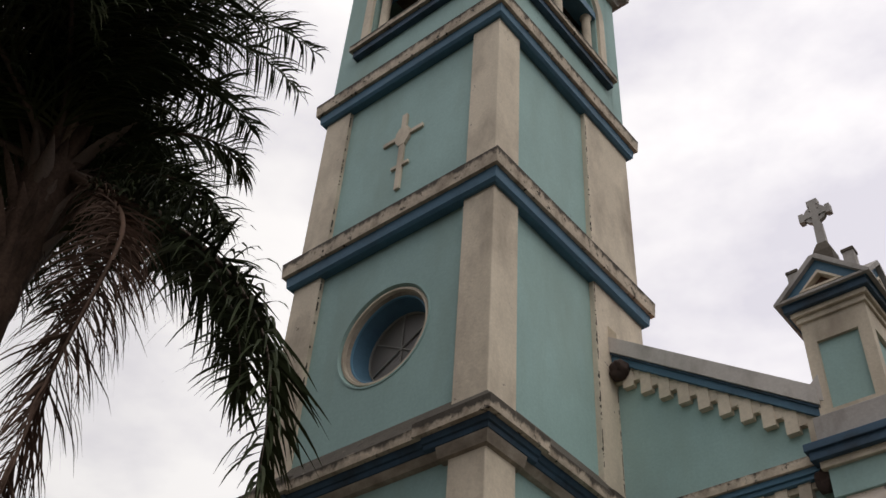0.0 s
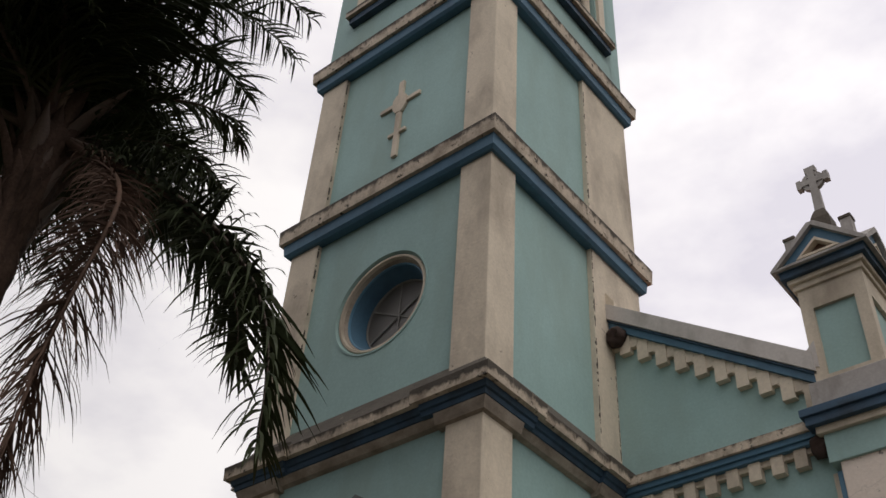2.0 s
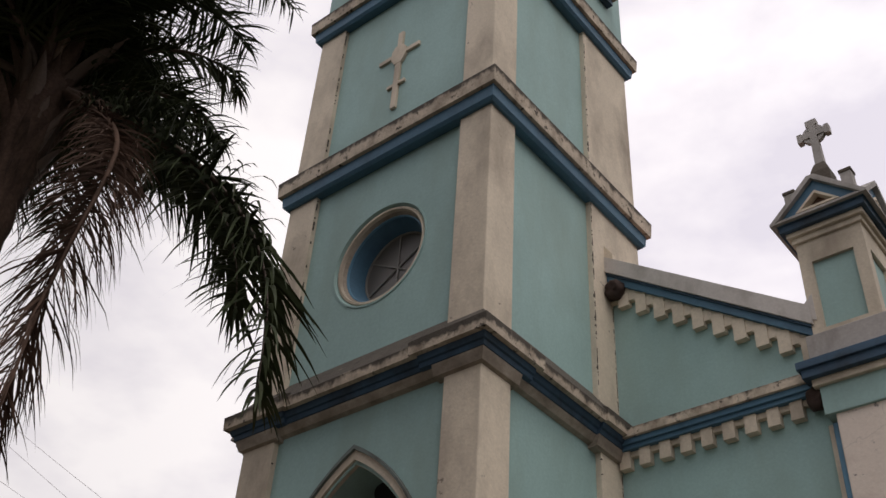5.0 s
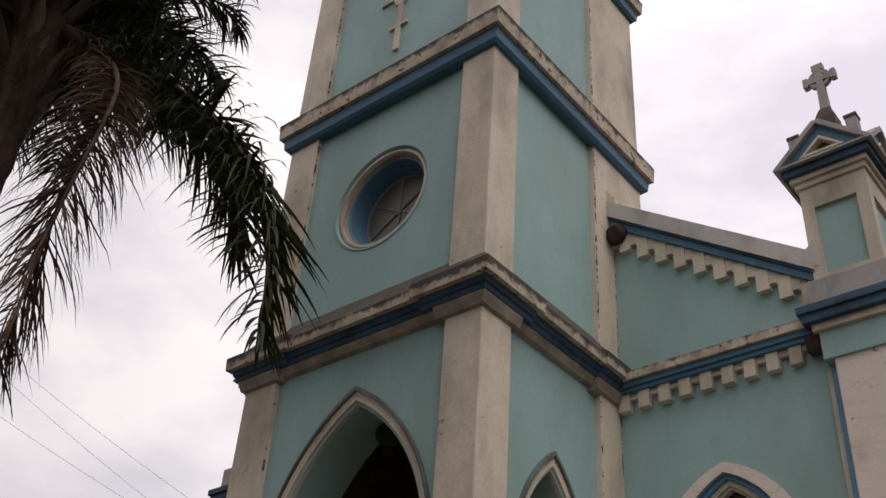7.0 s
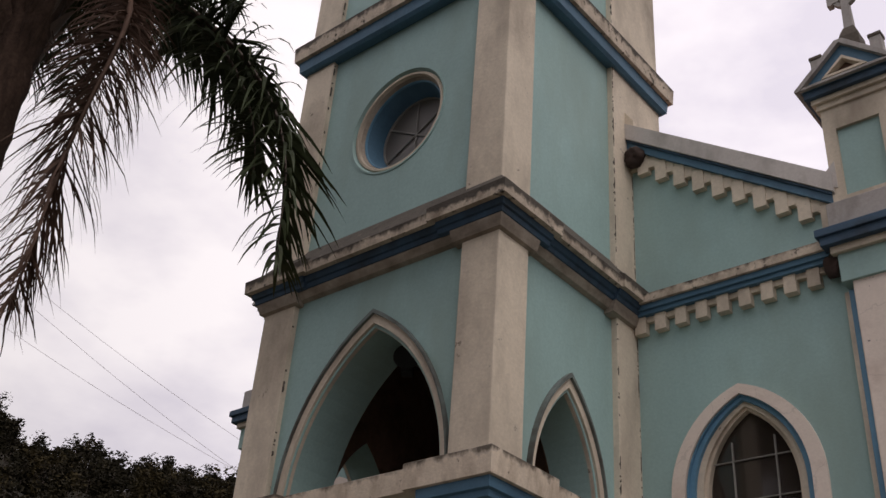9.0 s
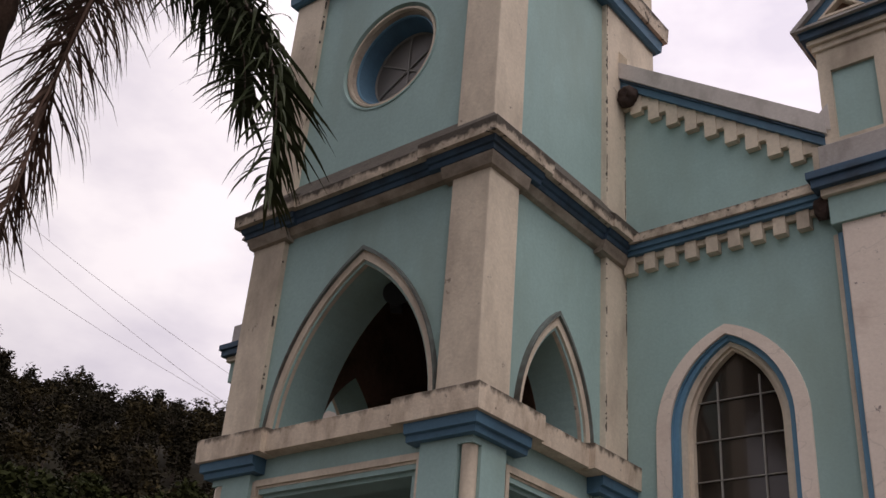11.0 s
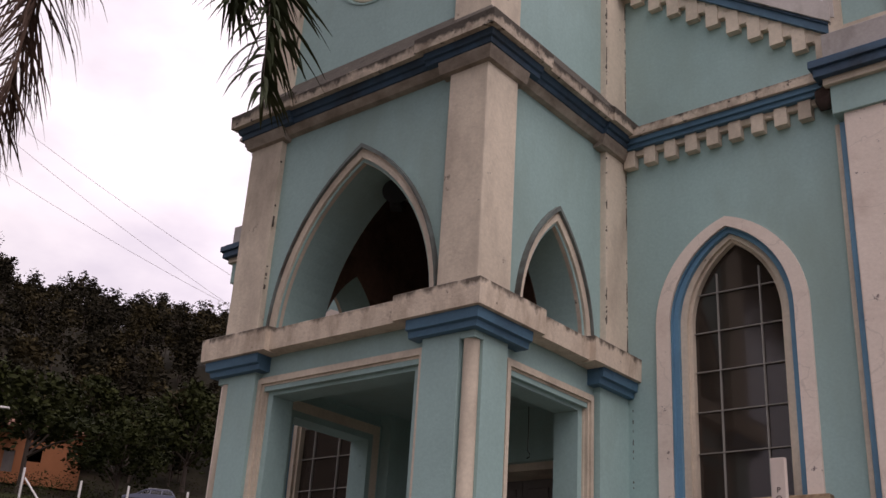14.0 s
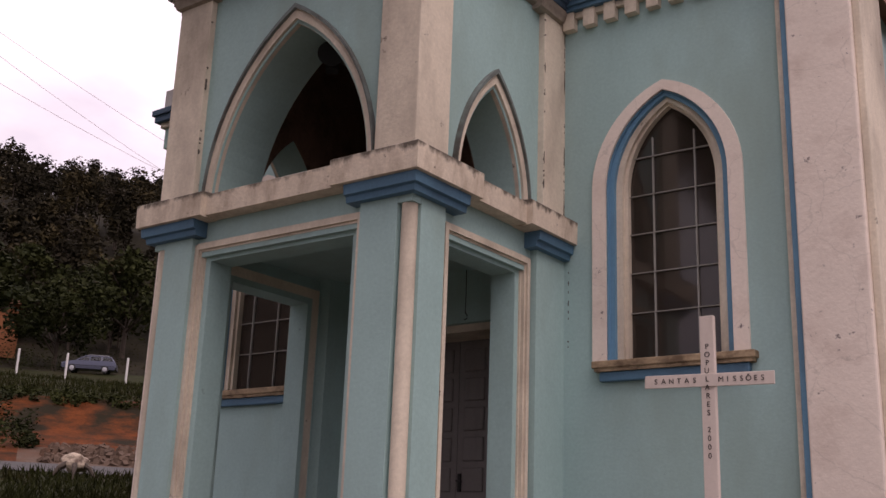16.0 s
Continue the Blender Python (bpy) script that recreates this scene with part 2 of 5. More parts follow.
GLASS = glass("smoky_window_glass", (0.055, 0.042, 0.034), 0.07)
GLASS.node_tree.nodes["Principled BSDF"].inputs["Transmission Weight"].default_value = 0.45
DUSTY = glass("dusty_window_glass", (0.17, 0.155, 0.14), 0.4)
DUSTY.node_tree.nodes["Principled BSDF"].inputs["Transmission Weight"].default_value = 0.25
SILL = material("dirty_ochre_sill", (0.40, 0.29, 0.18), 0.9, 0.2, 9, (0.13, 0.085, 0.05), 5, (0.42, 0.66), 0.6, 0.4, 30)
# cream darkened both for its grime and for the shade beneath the fascia
SHADEDDIRTYCREAM = material("shaded_weathered_cream_moulding", (0.40, 0.34, 0.275), 0.9, 0.14, 9, (0.17, 0.135, 0.105), 2.2, (0.40, 0.72), 0.6, 0.5, 30)
CHIP = material("bare_dark_render", (0.10, 0.082, 0.066), 0.95, 0.3, 12)
CARGLASS = glass("car_glass", (0.25, 0.27, 0.28), 0.0)


# ---- mesh tools ----
def part(name, bm, mat, parent=None, label=""):
    bmesh.ops.recalc_face_normals(bm, faces=bm.faces)
    me = bpy.data.meshes.new(name)
    bm.to_mesh(me)
    bm.free()
    me.materials.append(mat)
    ob = new(name, me)
    ob.parent = parent
    if label:
        tagged(ob, label)
    return ob


def thing(name, label, category, group="", kind="", at=(0, 0, 0)):
    ob = tagged(new(name), label, category, group, kind)
    ob.location = at
    ob.empty_display_size = 0.2
    return ob


def smooth(ob, limit=40):
    for p in ob.data.polygons:
        p.use_smooth = True
    try:
        ob.data.set_sharp_from_angle(angle=radians(limit))
    except AttributeError:
        pass
    return ob


def box(bm, x0, x1, y0, y1, z0, z1, bevel=0.0, m=None):
    vs = [bm.verts.new((x, y, z)) for z in (z0, z1) for x, y in ((x0, y0), (x1, y0), (x1, y1), (x0, y1))]
    fs = [bm.faces.new([vs[i] for i in f]) for f in
          ((3, 2, 1, 0), (4, 5, 6, 7), (0, 1, 5, 4), (1, 2, 6, 5), (2, 3, 7, 6), (3, 0, 4, 7))]
    if bevel:
        es = {e for f in fs for e in f.edges}
        r = bmesh.ops.bevel(bm, geom=list(es), offset=bevel, segments=2, affect="EDGES", profile=0.5)
        vs = list({v for f in r["faces"] for v in f.verts} | {v for v in vs if v.is_valid})
    if m is not None:
        for v in vs:
            v.co = m @ v.co
    return vs


def boxed(*a, bevel=0.0, m=None):
    bm = bmesh.new()
    box(bm, *a, bevel=bevel, m=m)
    return bm


def front(y):
    """Wall plane that faces -y: (u, v, depth into the wall)."""
    return lambda u, v, w: (u, y + w, v)


def side(x, sign=1):
    """Wall plane that faces +x (sign 1) or -x (sign -1); u runs along y."""
    return lambda u, v, w: (x - sign * w, u, v)


def slab(bm, loops, place, w0, w1):
    """A plate: the first loop with the others cut through it, from depth w0 to w1 of the plane."""
    flat = [p for lo in loops for p in lo]
    a = [bm.verts.new(place(u, v, w0)) for u, v in flat]
    b = [bm.verts.new(place(u, v, w1)) for u, v in flat]
    for t in tessellate_polygon([[Vector((u, v, 0)) for u, v in lo] for lo in loops]):
        for s in (a, b):
            try:
                bm.faces.new([s[i] for i in t])
            except ValueError:
                pass
    k = 0
    for lo in loops:
        n = len(lo)
        for i in range(n):
            j = (i + 1) % n
            bm.faces.new((a[k + i], a[k + j], b[k + j], b[k + i]))
        k += n
    return bm


def rect(u0, u1, v0, v1):
    return [(u0, v0), (u1, v0), (u1, v1), (u0, v1)]


def pointed(c, a, v0, spring, h, n=14):
    """A pointed arch, from its lower left end round to its lower right: half width a, jambs from v0 to spring, rise h."""
    r = (a * a + h * h) / (2 * a)
    top = math.atan2(h, r - a)
    left = [(c - a + r - r * math.cos(top * i / n), spring + r * math.sin(top * i / n)) for i in range(n + 1)]
    path = left + [(2 * c - u, v) for u, v in reversed(left[:-1])]
    return ([(c - a, v0)] if spring > v0 + 1e-4 else []) + path + ([(c + a, v0)] if spring > v0 + 1e-4 else [])


def arch_band(bm, c, a, v0, spring, h, d0, d1, place, w0, w1, n=14, lift=1.4):
    """A flat moulding that follows the arch, from d0 to d1 outside it."""
    def at(d):
        return pointed(c, a + d, v0, spring, h + lift * d, n)
    return slab(bm, [at(d1) + at(d0)[::-1]], place, w0, w1)


def loft(bm, rings, close=True):
    """Rings of points, joined one to the next; the ends are capped."""
    vs = [[bm.verts.new(p) for p in r] for r in rings]
    n = len(vs[0])
    for a, b in zip(vs, vs[1:]):
        for i in range(n):
            bm.faces.new((a[i], a[(i + 1) % n], b[(i + 1) % n], b[i]))
    if close:
        bm.faces.new(vs[0][::-1])
        bm.faces.new(vs[-1])
    return bm


def tube(bm, pts, radii, n=8, caps=True):
    """A round rod through the points."""
    pts = [Vector(p) for p in pts]
    rings = []
    ref = Vector((0.3, 0.2, 0.93))
    for i, p in enumerate(pts):
        d = (pts[min(i + 1, len(pts) - 1)] - pts[max(i - 1, 0)]).normalized()
        s = d.cross(ref)
        if s.length < 1e-3:
            s = d.cross(Vector((1, 0, 0)))
        s.normalize()
        t = d.cross(s)
        r = radii[i] if isinstance(radii, (list, tuple)) else radii
        rings.append([p + (s * math.cos(2 * math.pi * k / n) + t * math.sin(2 * math.pi * k / n)) * r for k in range(n)])
    return loft(bm, rings, caps)


# ---- the church ----
church = thing("church", "small teal and cream plastered church with a central bell tower", "church", at=(0, 0, 0))
W, D, YF = 4.04, 3.97, 3.08
AX = -W / 2          # the axis of symmetry
REC = 0.09           # wall panels stand back this far from the pilasters


def mirrored(build, *names):
    """Calls build(sign, at) for the right half and for the left half of the front; at(x) mirrors x about the axis."""
    for s in (1, -1):
        build(s, (lambda x: x) if s == 1 else (lambda x: 2 * AX - x))


def ring(bm, e, z, x0=-W, x1=0.0, y0=0.0, y1=D):
    return [(x0 - e, y0 - e, z), (x1 + e, y0 - e, z), (x1 + e, y1 + e, z), (x0 - e, y1 + e, z)]


def band(name, profile, mat, parent, label="", rect_=(-W, 0.0, 0.0, D)):
    """A cornice course round the tower: pairs of projection and height, from below."""
    bm = bmesh.new()
    loft(bm, [ring(bm, e, z, *rect_) for e, z in profile])
    return part(name, bm, mat, parent, label)


# tower walls, storey by storey; the first storey is an open arcade
ARCH_A, ARCH_H = 1.215, 2.08
ARCH_C = -1.945
SIDE_A, SIDE_H = 0.64, 1.35
SIDE_C = 1.54
bm = bmesh.new()
slab(bm, [rect(-W + REC, -REC, 4.0, 7.3), pointed(ARCH_C, ARCH_A, 4.01, 4.1, ARCH_H)], front(REC), 0, 0.72)
part("tower_wall", bm, TEAL, church)
for sx, x in ((1, -REC), (-1, -W + REC)):
    bm = bmesh.new()
    slab(bm, [rect(REC + 0.72, YF + 0.1, 4.0, 7.3), pointed(SIDE_C, SIDE_A, 4.01, 4.1, SIDE_H)], side(x, sx), 0, 0.6)
    part("tower_wall", bm, TEAL, church)
# inner skin added in the back wall's brown to darken the arcade
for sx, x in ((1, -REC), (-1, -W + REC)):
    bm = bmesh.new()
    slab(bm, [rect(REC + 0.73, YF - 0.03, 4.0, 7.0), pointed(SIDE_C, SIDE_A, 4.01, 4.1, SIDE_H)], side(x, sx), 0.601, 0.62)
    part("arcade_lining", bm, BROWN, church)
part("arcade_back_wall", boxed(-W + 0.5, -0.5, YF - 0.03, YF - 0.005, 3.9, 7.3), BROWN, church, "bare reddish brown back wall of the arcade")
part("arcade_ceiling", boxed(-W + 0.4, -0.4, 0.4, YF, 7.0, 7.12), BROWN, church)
# unseen floor, given the dark brown to cut bounced light
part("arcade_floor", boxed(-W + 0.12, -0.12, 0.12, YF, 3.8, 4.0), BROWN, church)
# front wall of storey two has a round window
ROSE_C, ROSE_Z, ROSE_R = -1.99, 9.465, 0.868


def disc(c, z, r, n=40):
    return [(c + r * math.cos(2 * math.pi * i / n), z + r * math.sin(2 * math.pi * i / n)) for i in range(n)]


bm = bmesh.new()
slab(bm, [rect(-W + REC, -REC, 7.3, 11.6), disc(ROSE_C, ROSE_Z, ROSE_R, 56)], front(REC), 0, 0.5)
part("tower_wall", bm, TEAL, church)
for sx, x in ((1, -REC), (-1, -W + REC)):
    bm = bmesh.new()
    slab(bm, [rect(REC + 0.5, D - REC, 7.3, 11.6)], side(x, sx), 0, 0.35)
    part("tower_wall", bm, TEAL, church)
part("tower_wall", boxed(-W + REC, -REC, D - 0.4, D - REC, 7.3, 15.7), TEAL, church)
for z0, z1 in ((11.6, 15.7),):
    part("tower_wall", boxed(-W + REC, -REC, REC, 0.45, z0, z1), TEAL, church)
    for x0 in (-W + REC, -0.45):
        part("tower_wall", boxed(x0, x0 + 0.36, 0.45, D - 0.4, z0, z1), TEAL, church)
for z in (7.3, 11.5, 15.6):
    part("tower_floor", boxed(-W + 0.45, -0.45, 0.45, D - 0.45, z, z + 0.15), CEMENT, church)

# pilasters at the corners of every storey
PIL = 0.60
for z0, z1 in ((4.06, 6.99), (7.36, 11.27), (11.7, 15.34)):
    for cx in (0, 1):
        for cy in (0, 1):
            x0 = -PIL if cx else -W
            y0, y1 = (0.0, PIL) if cy == 0 else ((2.56, YF + 0.05) if z0 < 7 else (2.56, D))
            if cx:
                x0 = -0.56
            bm = boxed(x0, 0.0 if cx else x0 + PIL, y0, y1 - (0.02 if cy == 0 else 0.0), z0, z1, bevel=0.014)
            part("pilaster", bm, CREAM, church)


# ---- cornices ----
def corner_blocks(name, profile, reach, mat, back=True, back_y=(2.5, YF)):
    """The courses break forward over each corner pilaster."""
    for cx in (0, 1):
        for cy in ((0, 1) if back else (0,)):
            bm = bmesh.new()
            rings = []
            for e, z in profile:
                inner = reach if cy == 0 else min(reach, 0.4)
                x0, x1 = (-inner, e) if cx else (-W - e, -W + inner)
                y0, y1 = (-e, reach) if cy == 0 else (back_y[0] - 0.12, back_y[1])
                rings.append([(x0, y0, z), (x1, y0, z), (x1, y1, z), (x0, y1, z)])
            loft(bm, rings)
            part(name, bm, mat, church)


LOW = (-W, 0.0, 0.0, YF - 0.05)
# over the porch: a plain cream ledge
band("ledge", [(0.02, 3.875), (0.10, 3.885), (0.11, 4.135), (0.09, 4.15), (-0.2, 4.165)], LEDGE, church, "", LOW)
corner_blocks("ledge_block", [(0.10, 3.865), (0.18, 3.875), (0.19, 4.155), (0.17, 4.17), (0.0, 4.185)], 1.0, LEDGE, back_y=(2.14, YF))
corner_blocks("blue_corner_moulding", [(0.04, 3.675), (0.075, 3.68), (0.085, 3.745), (0.125, 3.758), (0.135, 3.868)], 0.84, BLUE, back_y=(2.40, YF))
# over the arcade
# under-moulding in the darkened cream: grime plus painted shade
band("lower_moulding", [(-0.09, 6.93), (-0.02, 6.95), (0.03, 7.02), (0.04, 7.045)], SHADEDDIRTYCREAM, church, "", LOW)
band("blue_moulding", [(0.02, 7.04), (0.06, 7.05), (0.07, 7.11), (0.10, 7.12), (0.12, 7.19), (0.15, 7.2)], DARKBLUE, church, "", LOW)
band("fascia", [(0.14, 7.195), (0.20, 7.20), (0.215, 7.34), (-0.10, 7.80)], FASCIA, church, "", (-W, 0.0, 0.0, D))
corner_blocks("lower_moulding_block", [(0.0, 6.88), (0.05, 6.90), (0.09, 7.02), (0.095, 7.045)], 0.68, SHADEDDIRTYCREAM)
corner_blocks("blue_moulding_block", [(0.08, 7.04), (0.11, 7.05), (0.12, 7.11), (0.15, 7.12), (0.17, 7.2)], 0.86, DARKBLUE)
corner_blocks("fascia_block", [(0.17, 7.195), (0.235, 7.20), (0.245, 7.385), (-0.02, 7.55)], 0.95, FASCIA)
# over the round window, and under the belfry
for z, lip in ((11.21, 0.30), (15.28, 0.30)):
    band("blue_moulding", [(-0.08, z + 0.01), (0.05, z), (0.095, z + 0.05), (0.115, z + 0.25)], BLUE, church)
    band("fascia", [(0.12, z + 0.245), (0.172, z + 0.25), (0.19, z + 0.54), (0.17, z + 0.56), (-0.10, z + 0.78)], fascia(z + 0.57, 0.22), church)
band("belfry_cornice", [(-0.05, 20.3), (0.10, 20.34), (0.13, 20.45), (0.28, 20.55), (0.30, 20.72), (-0.1, 20.85)], CEMENT, church)
bm = bmesh.new()
loft(bm, [ring(bm, -0.05, 20.84), ring(bm, -0.8, 22.4), ring(bm, -1.9, 25.5)])
part("spire", bm, TILE, church)

# ---- belfry: a paired opening on each face, under a pointed cream arch ----
SILLSTONE = fascia(17.2, 0.12)


def belfry_face(place, c, half):
    bm = bmesh.new()
    slab(bm, [rect(c - half, c + half, 15.7, 20.4), pointed(c, 1.2, 17.19, 18.9, 1.25)], place, 0, 0.35)
    part("belfry_wall", bm, TEAL, church)
    bm = bmesh.new()
    arch_band(bm, c, 1.24, 17.2, 18.9, 1.3, 0.0, 0.2, place, -0.07, 0.08)
    part("belfry_arch", bm, CREAM, church)
    bm = bmesh.new()
    slab(bm, [rect(c - 1.56, c + 1.56, 17.04, 17.2)], place, -0.20, 0.2)
    part("belfry_sill", bm, SILLSTONE, church)
    bm = bmesh.new()
    slab(bm, [rect(c - 1.5, c + 1.5, 16.86, 17.04)], place, -0.13, 0.2)
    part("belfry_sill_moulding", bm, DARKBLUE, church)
    for u in (c - 1.06, c, c + 1.06):
        bm = bmesh.new()
        base, top = Vector(place(u, 17.2, 0.14)), Vector(place(u, 18.93, 0.14))
        r = 0.11 if u == c else 0.10
        tube(bm, [base, base + Vector((0, 0, 0.1)), base + Vector((0, 0, 0.12)), top - Vector((0, 0, 0.12)), top], [r * 1.35, r * 1.35, r, r * 0.95, r * 1.3], 14)
        smooth(part("colonnette", bm, CREAM, church))
    bm = bmesh.new()
    slab(bm, [rect(c - 1.2, c + 1.2, 18.92, 19.16)], place, -0.02, 0.34)
    part("impost_block", bm, BLUE, church)
    bm = bmesh.new()
    slab(bm, [pointed(c, 1.2, 19.15, 19.16, 0.95), pointed(c - 0.5, 0.36, 19.18, 19.2, 0.4), pointed(c + 0.5, 0.36, 19.18, 19.2, 0.4)], place, 0.08, 0.28)
    part("tympanum", bm, TEAL, church)


belfry_face(front(0.0), AX, 2.0)
belfry_face(side(0.0, 1), D / 2, 1.65)
belfry_face(side(-W, -1), D / 2, 1.65)
part("belfry_wall", boxed(-W, 0.0, D - 0.35, D, 15.7, 20.4), TEAL, church)
part("belfry_inner_wall", boxed(-W + 0.6, -0.6, D - 0.75, D - 0.45, 15.75, 20.3), BROWN, church)
part("belfry_ceiling", boxed(-W + 0.3, -0.3, 0.3, D - 0.4, 20.2, 20.32), BROWN, church)

# ---- arcade trim ----
for place, c, a, h in ((front(REC), ARCH_C, ARCH_A, ARCH_H), (side(-REC, 1), SIDE_C, SIDE_A, SIDE_H), (side(-W + REC, -1), SIDE_C, SIDE_A, SIDE_H)):
    trim = bmesh.new()
    arch_band(trim, c, a, 4.1, 4.1, h, 0.035, 0.125, place, -0.035, 0.03)
    part("arch_moulding", trim, CREAM, church)
    trim = bmesh.new()
    slab(trim, [pointed(c, a + 0.14, 4.1, 4.1, h + 0.235) + pointed(c, a + 0.125, 4.1, 4.1, h + 0.175)[::-1]], place, -0.075, 0.03)
    part("arch_hood", trim, HOOD, church)
    trim = bmesh.new()
    arch_band(trim, c, a, 4.1, 4.1, h, -0.004, 0.035, place, 0.012, 0.06)
    part("arch_inner_moulding", trim, CREAM, church)

# ---- round window ----
rose = new("round_window")
rose.parent = church


def lathe(nm, profile, mat, segs=56):
    """A ring round the window's axis: pairs of radius and depth into the wall."""
    bm = bmesh.new()
    rings = [[(ROSE_C + r * math.cos(2 * math.pi * i / segs), REC + w, ROSE_Z + r * math.sin(2 * math.pi * i / segs)) for i in range(segs)] for r, w in profile + profile[:1]]
    loft(bm, rings, False)
    bmesh.ops.remove_doubles(bm, verts=bm.verts, dist=1e-5)
    return smooth(part(nm, bm, mat, rose), 35)


lathe("outer_cove", [(0.876, -0.012), (0.85, -0.012), (0.835, 0.02), (0.815, 0.055), (0.80, 0.07), (0.80, 0.12), (0.876, 0.12)], TEAL)
lathe("ring_moulding", [(0.822, 0.075), (0.818, 0.04), (0.806, 0.022), (0.772, 0.022), (0.762, 0.04), (0.758, 0.075), (0.758, 0.14), (0.822, 0.14)], CREAM)
lathe("inner_cove", [(0.76, 0.072), (0.745, 0.085), (0.728, 0.115), (0.722, 0.14), (0.722, 0.18), (0.76, 0.18)], SHADEDDIRTYCREAM)
lathe("blue_lip", [(0.724, 0.12), (0.712, 0.115), (0.70, 0.12), (0.698, 0.15), (0.724, 0.16)], LIGHTBLUE)
lathe("blue_reveal", [(0.702, 0.14), (0.612, 0.42), (0.612, 0.50), (0.73, 0.50), (0.72, 0.14)], BLUE)
lathe("pane_frame", [(0.614, 0.395), (0.598, 0.395), (0.598, 0.43), (0.614, 0.43)], BARPAINT)
bm = bmesh.new()
slab(bm, [disc(ROSE_C, ROSE_Z, 0.60)], front(REC), 0.425, 0.432)
part("pane", bm, DUSTY, rose)
for k in range(6):
    a = radians(60 * k + 30)
    bm = bmesh.new()
    p0, p1 = Vector((ROSE_C, REC + 0.41, ROSE_Z)), Vector((ROSE_C + 0.6 * math.cos(a), REC + 0.41, ROSE_Z + 0.6 * math.sin(a)))
    tube(bm, [p0, p1], 0.013, 6)
    part("glazing_bar", bm, BARPAINT, rose)

# ---- the cross on the tower's front ----
wall_cross = new("wall_cross")
wall_cross.parent = church
CZ = 13.72
bm = bmesh.new()
c, z = AX - 0.02, CZ
up, dn, arm, w = 0.55, 1.30, 0.44, 0.055
box(bm, c - w, c + w, 0.04, 0.12, z - dn, z + up, bevel=0.008)
part("upright", bm, CREAM, wall_cross)
part("arm", boxed(c - arm, c + arm, 0.045, 0.12, z - 0.045, z + 0.045, bevel=0.008), CREAM, wall_cross)
part("foot_bar", boxed(c - 0.19, c + 0.19, 0.045, 0.12, z - 0.77, z - 0.70, bevel=0.008), CREAM, wall_cross)
bm = bmesh.new()
slab(bm, [[(c - 0.15, z + 0.1), (c - 0.15, z - 0.1), (c - 0.07, z - 0.24), (c + 0.07, z - 0.24), (c + 0.15, z - 0.1), (c + 0.15, z + 0.1), (c + 0.08, z + 0.2), (c - 0.08, z + 0.2)]], front(0.034), 0, 0.07)
part("centre_boss", bm, CREAM, wall_cross)

# ---- porch: four columns that carry the tower ----
PORCH_TOP = 3.88
def column(cx, cy):
    """Square pier with a cream quarter-round set into its outer corner."""
    col = new("porch_column")
    col.parent = church
    x_out, sx = (0.0, -1) if cx else (-W, 1)
    y_out, sy = (0.0, 1) if cy == 0 else (2.42 if cx else 2.53, 1)
    depth = 0.57 if cy == 0 else YF - y_out
    if cy == 0:
        nx, ny = 0.20, 0.15
        pts = [(x_out + sx * nx, y_out), (x_out + sx * nx, y_out + sy * 0.075), (x_out + sx * 0.075, y_out + sy * 0.075), (x_out + sx * 0.075, y_out + sy * ny), (x_out, y_out + sy * ny),
               (x_out, y_out + sy * depth), (x_out + sx * 0.70, y_out + sy * depth), (x_out + sx * 0.70, y_out)]
    else:
        pts = [(x_out, y_out), (x_out, y_out + depth), (x_out + sx * 0.64, y_out + depth), (x_out + sx * 0.64, y_out)]
    bm = bmesh.new()
    loft(bm, [[(*p, -0.02) for p in pts], [(*p, 3.70 if cy == 0 else 3.78) for p in pts]])
    part("shaft", bm, TEAL, col)
    if cy == 0:
        bm = bmesh.new()
        q = [(x_out + sx * (0.11 - 0.085 * math.cos(radians(a))), y_out + sy * (0.10 - 0.085 * math.sin(radians(a)))) for a in range(-40, 131, 10)]
        q.append((x_out + sx * 0.12, y_out + sy * 0.12))
        loft(bm, [[(*p, -0.02) for p in q], [(*p, 3.60) for p in q]])
        smooth(part("corner_bead", bm, CREAM, col), 50)
        part("cap", boxed(*sorted((x_out + sx * 0.004, x_out + sx * 0.198)), y_out + 0.004, y_out + 0.148, 3.6, 3.70), TEAL, col)


for cx in (0, 1):
    for cy in (0, 1):
        column(cx, cy)


def porch_frame(place, u0, u1, top):
    """Lintel with a rounded cream moulding that also runs down both jambs, and a plain teal lining inside it."""
    bm = bmesh.new()
    slab(bm, [[(u0 - 0.12, top - 0.2), (u0 - 0.12, PORCH_TOP), (u1 + 0.12, PORCH_TOP), (u1 + 0.12, top - 0.2)]], place, 0.06, 0.40)
    part("lintel", bm, TEAL, church)

    def u_shape(d0, d1):
        return [(u0 + d1, 0), (u0 + d1, top - d1), (u1 - d1, top - d1), (u1 - d1, 0), (u1 - d0, 0), (u1 - d0, top - d0), (u0 + d0, top - d0), (u0 + d0, 0)]
    for d0, d1, w0, mat, nm in ((0.0, 0.028, 0.05, TEAL, "frame_fillet"), (0.028, 0.055, 0.024, CREAM, "frame_moulding"), (0.055, 0.115, 0.0, CREAM, "frame_moulding"),
                                (0.115, 0.142, 0.03, CREAM, "frame_moulding"), (0.142, 0.162, 0.075, CREAM, "frame_moulding"), (0.162, 0.245, 0.10, TEAL, "frame_lining")):
        bm = bmesh.new()
        slab(bm, [u_shape(d0, d1)], place, w0 + 0.02, 0.45)
        part(nm, bm, mat, church)


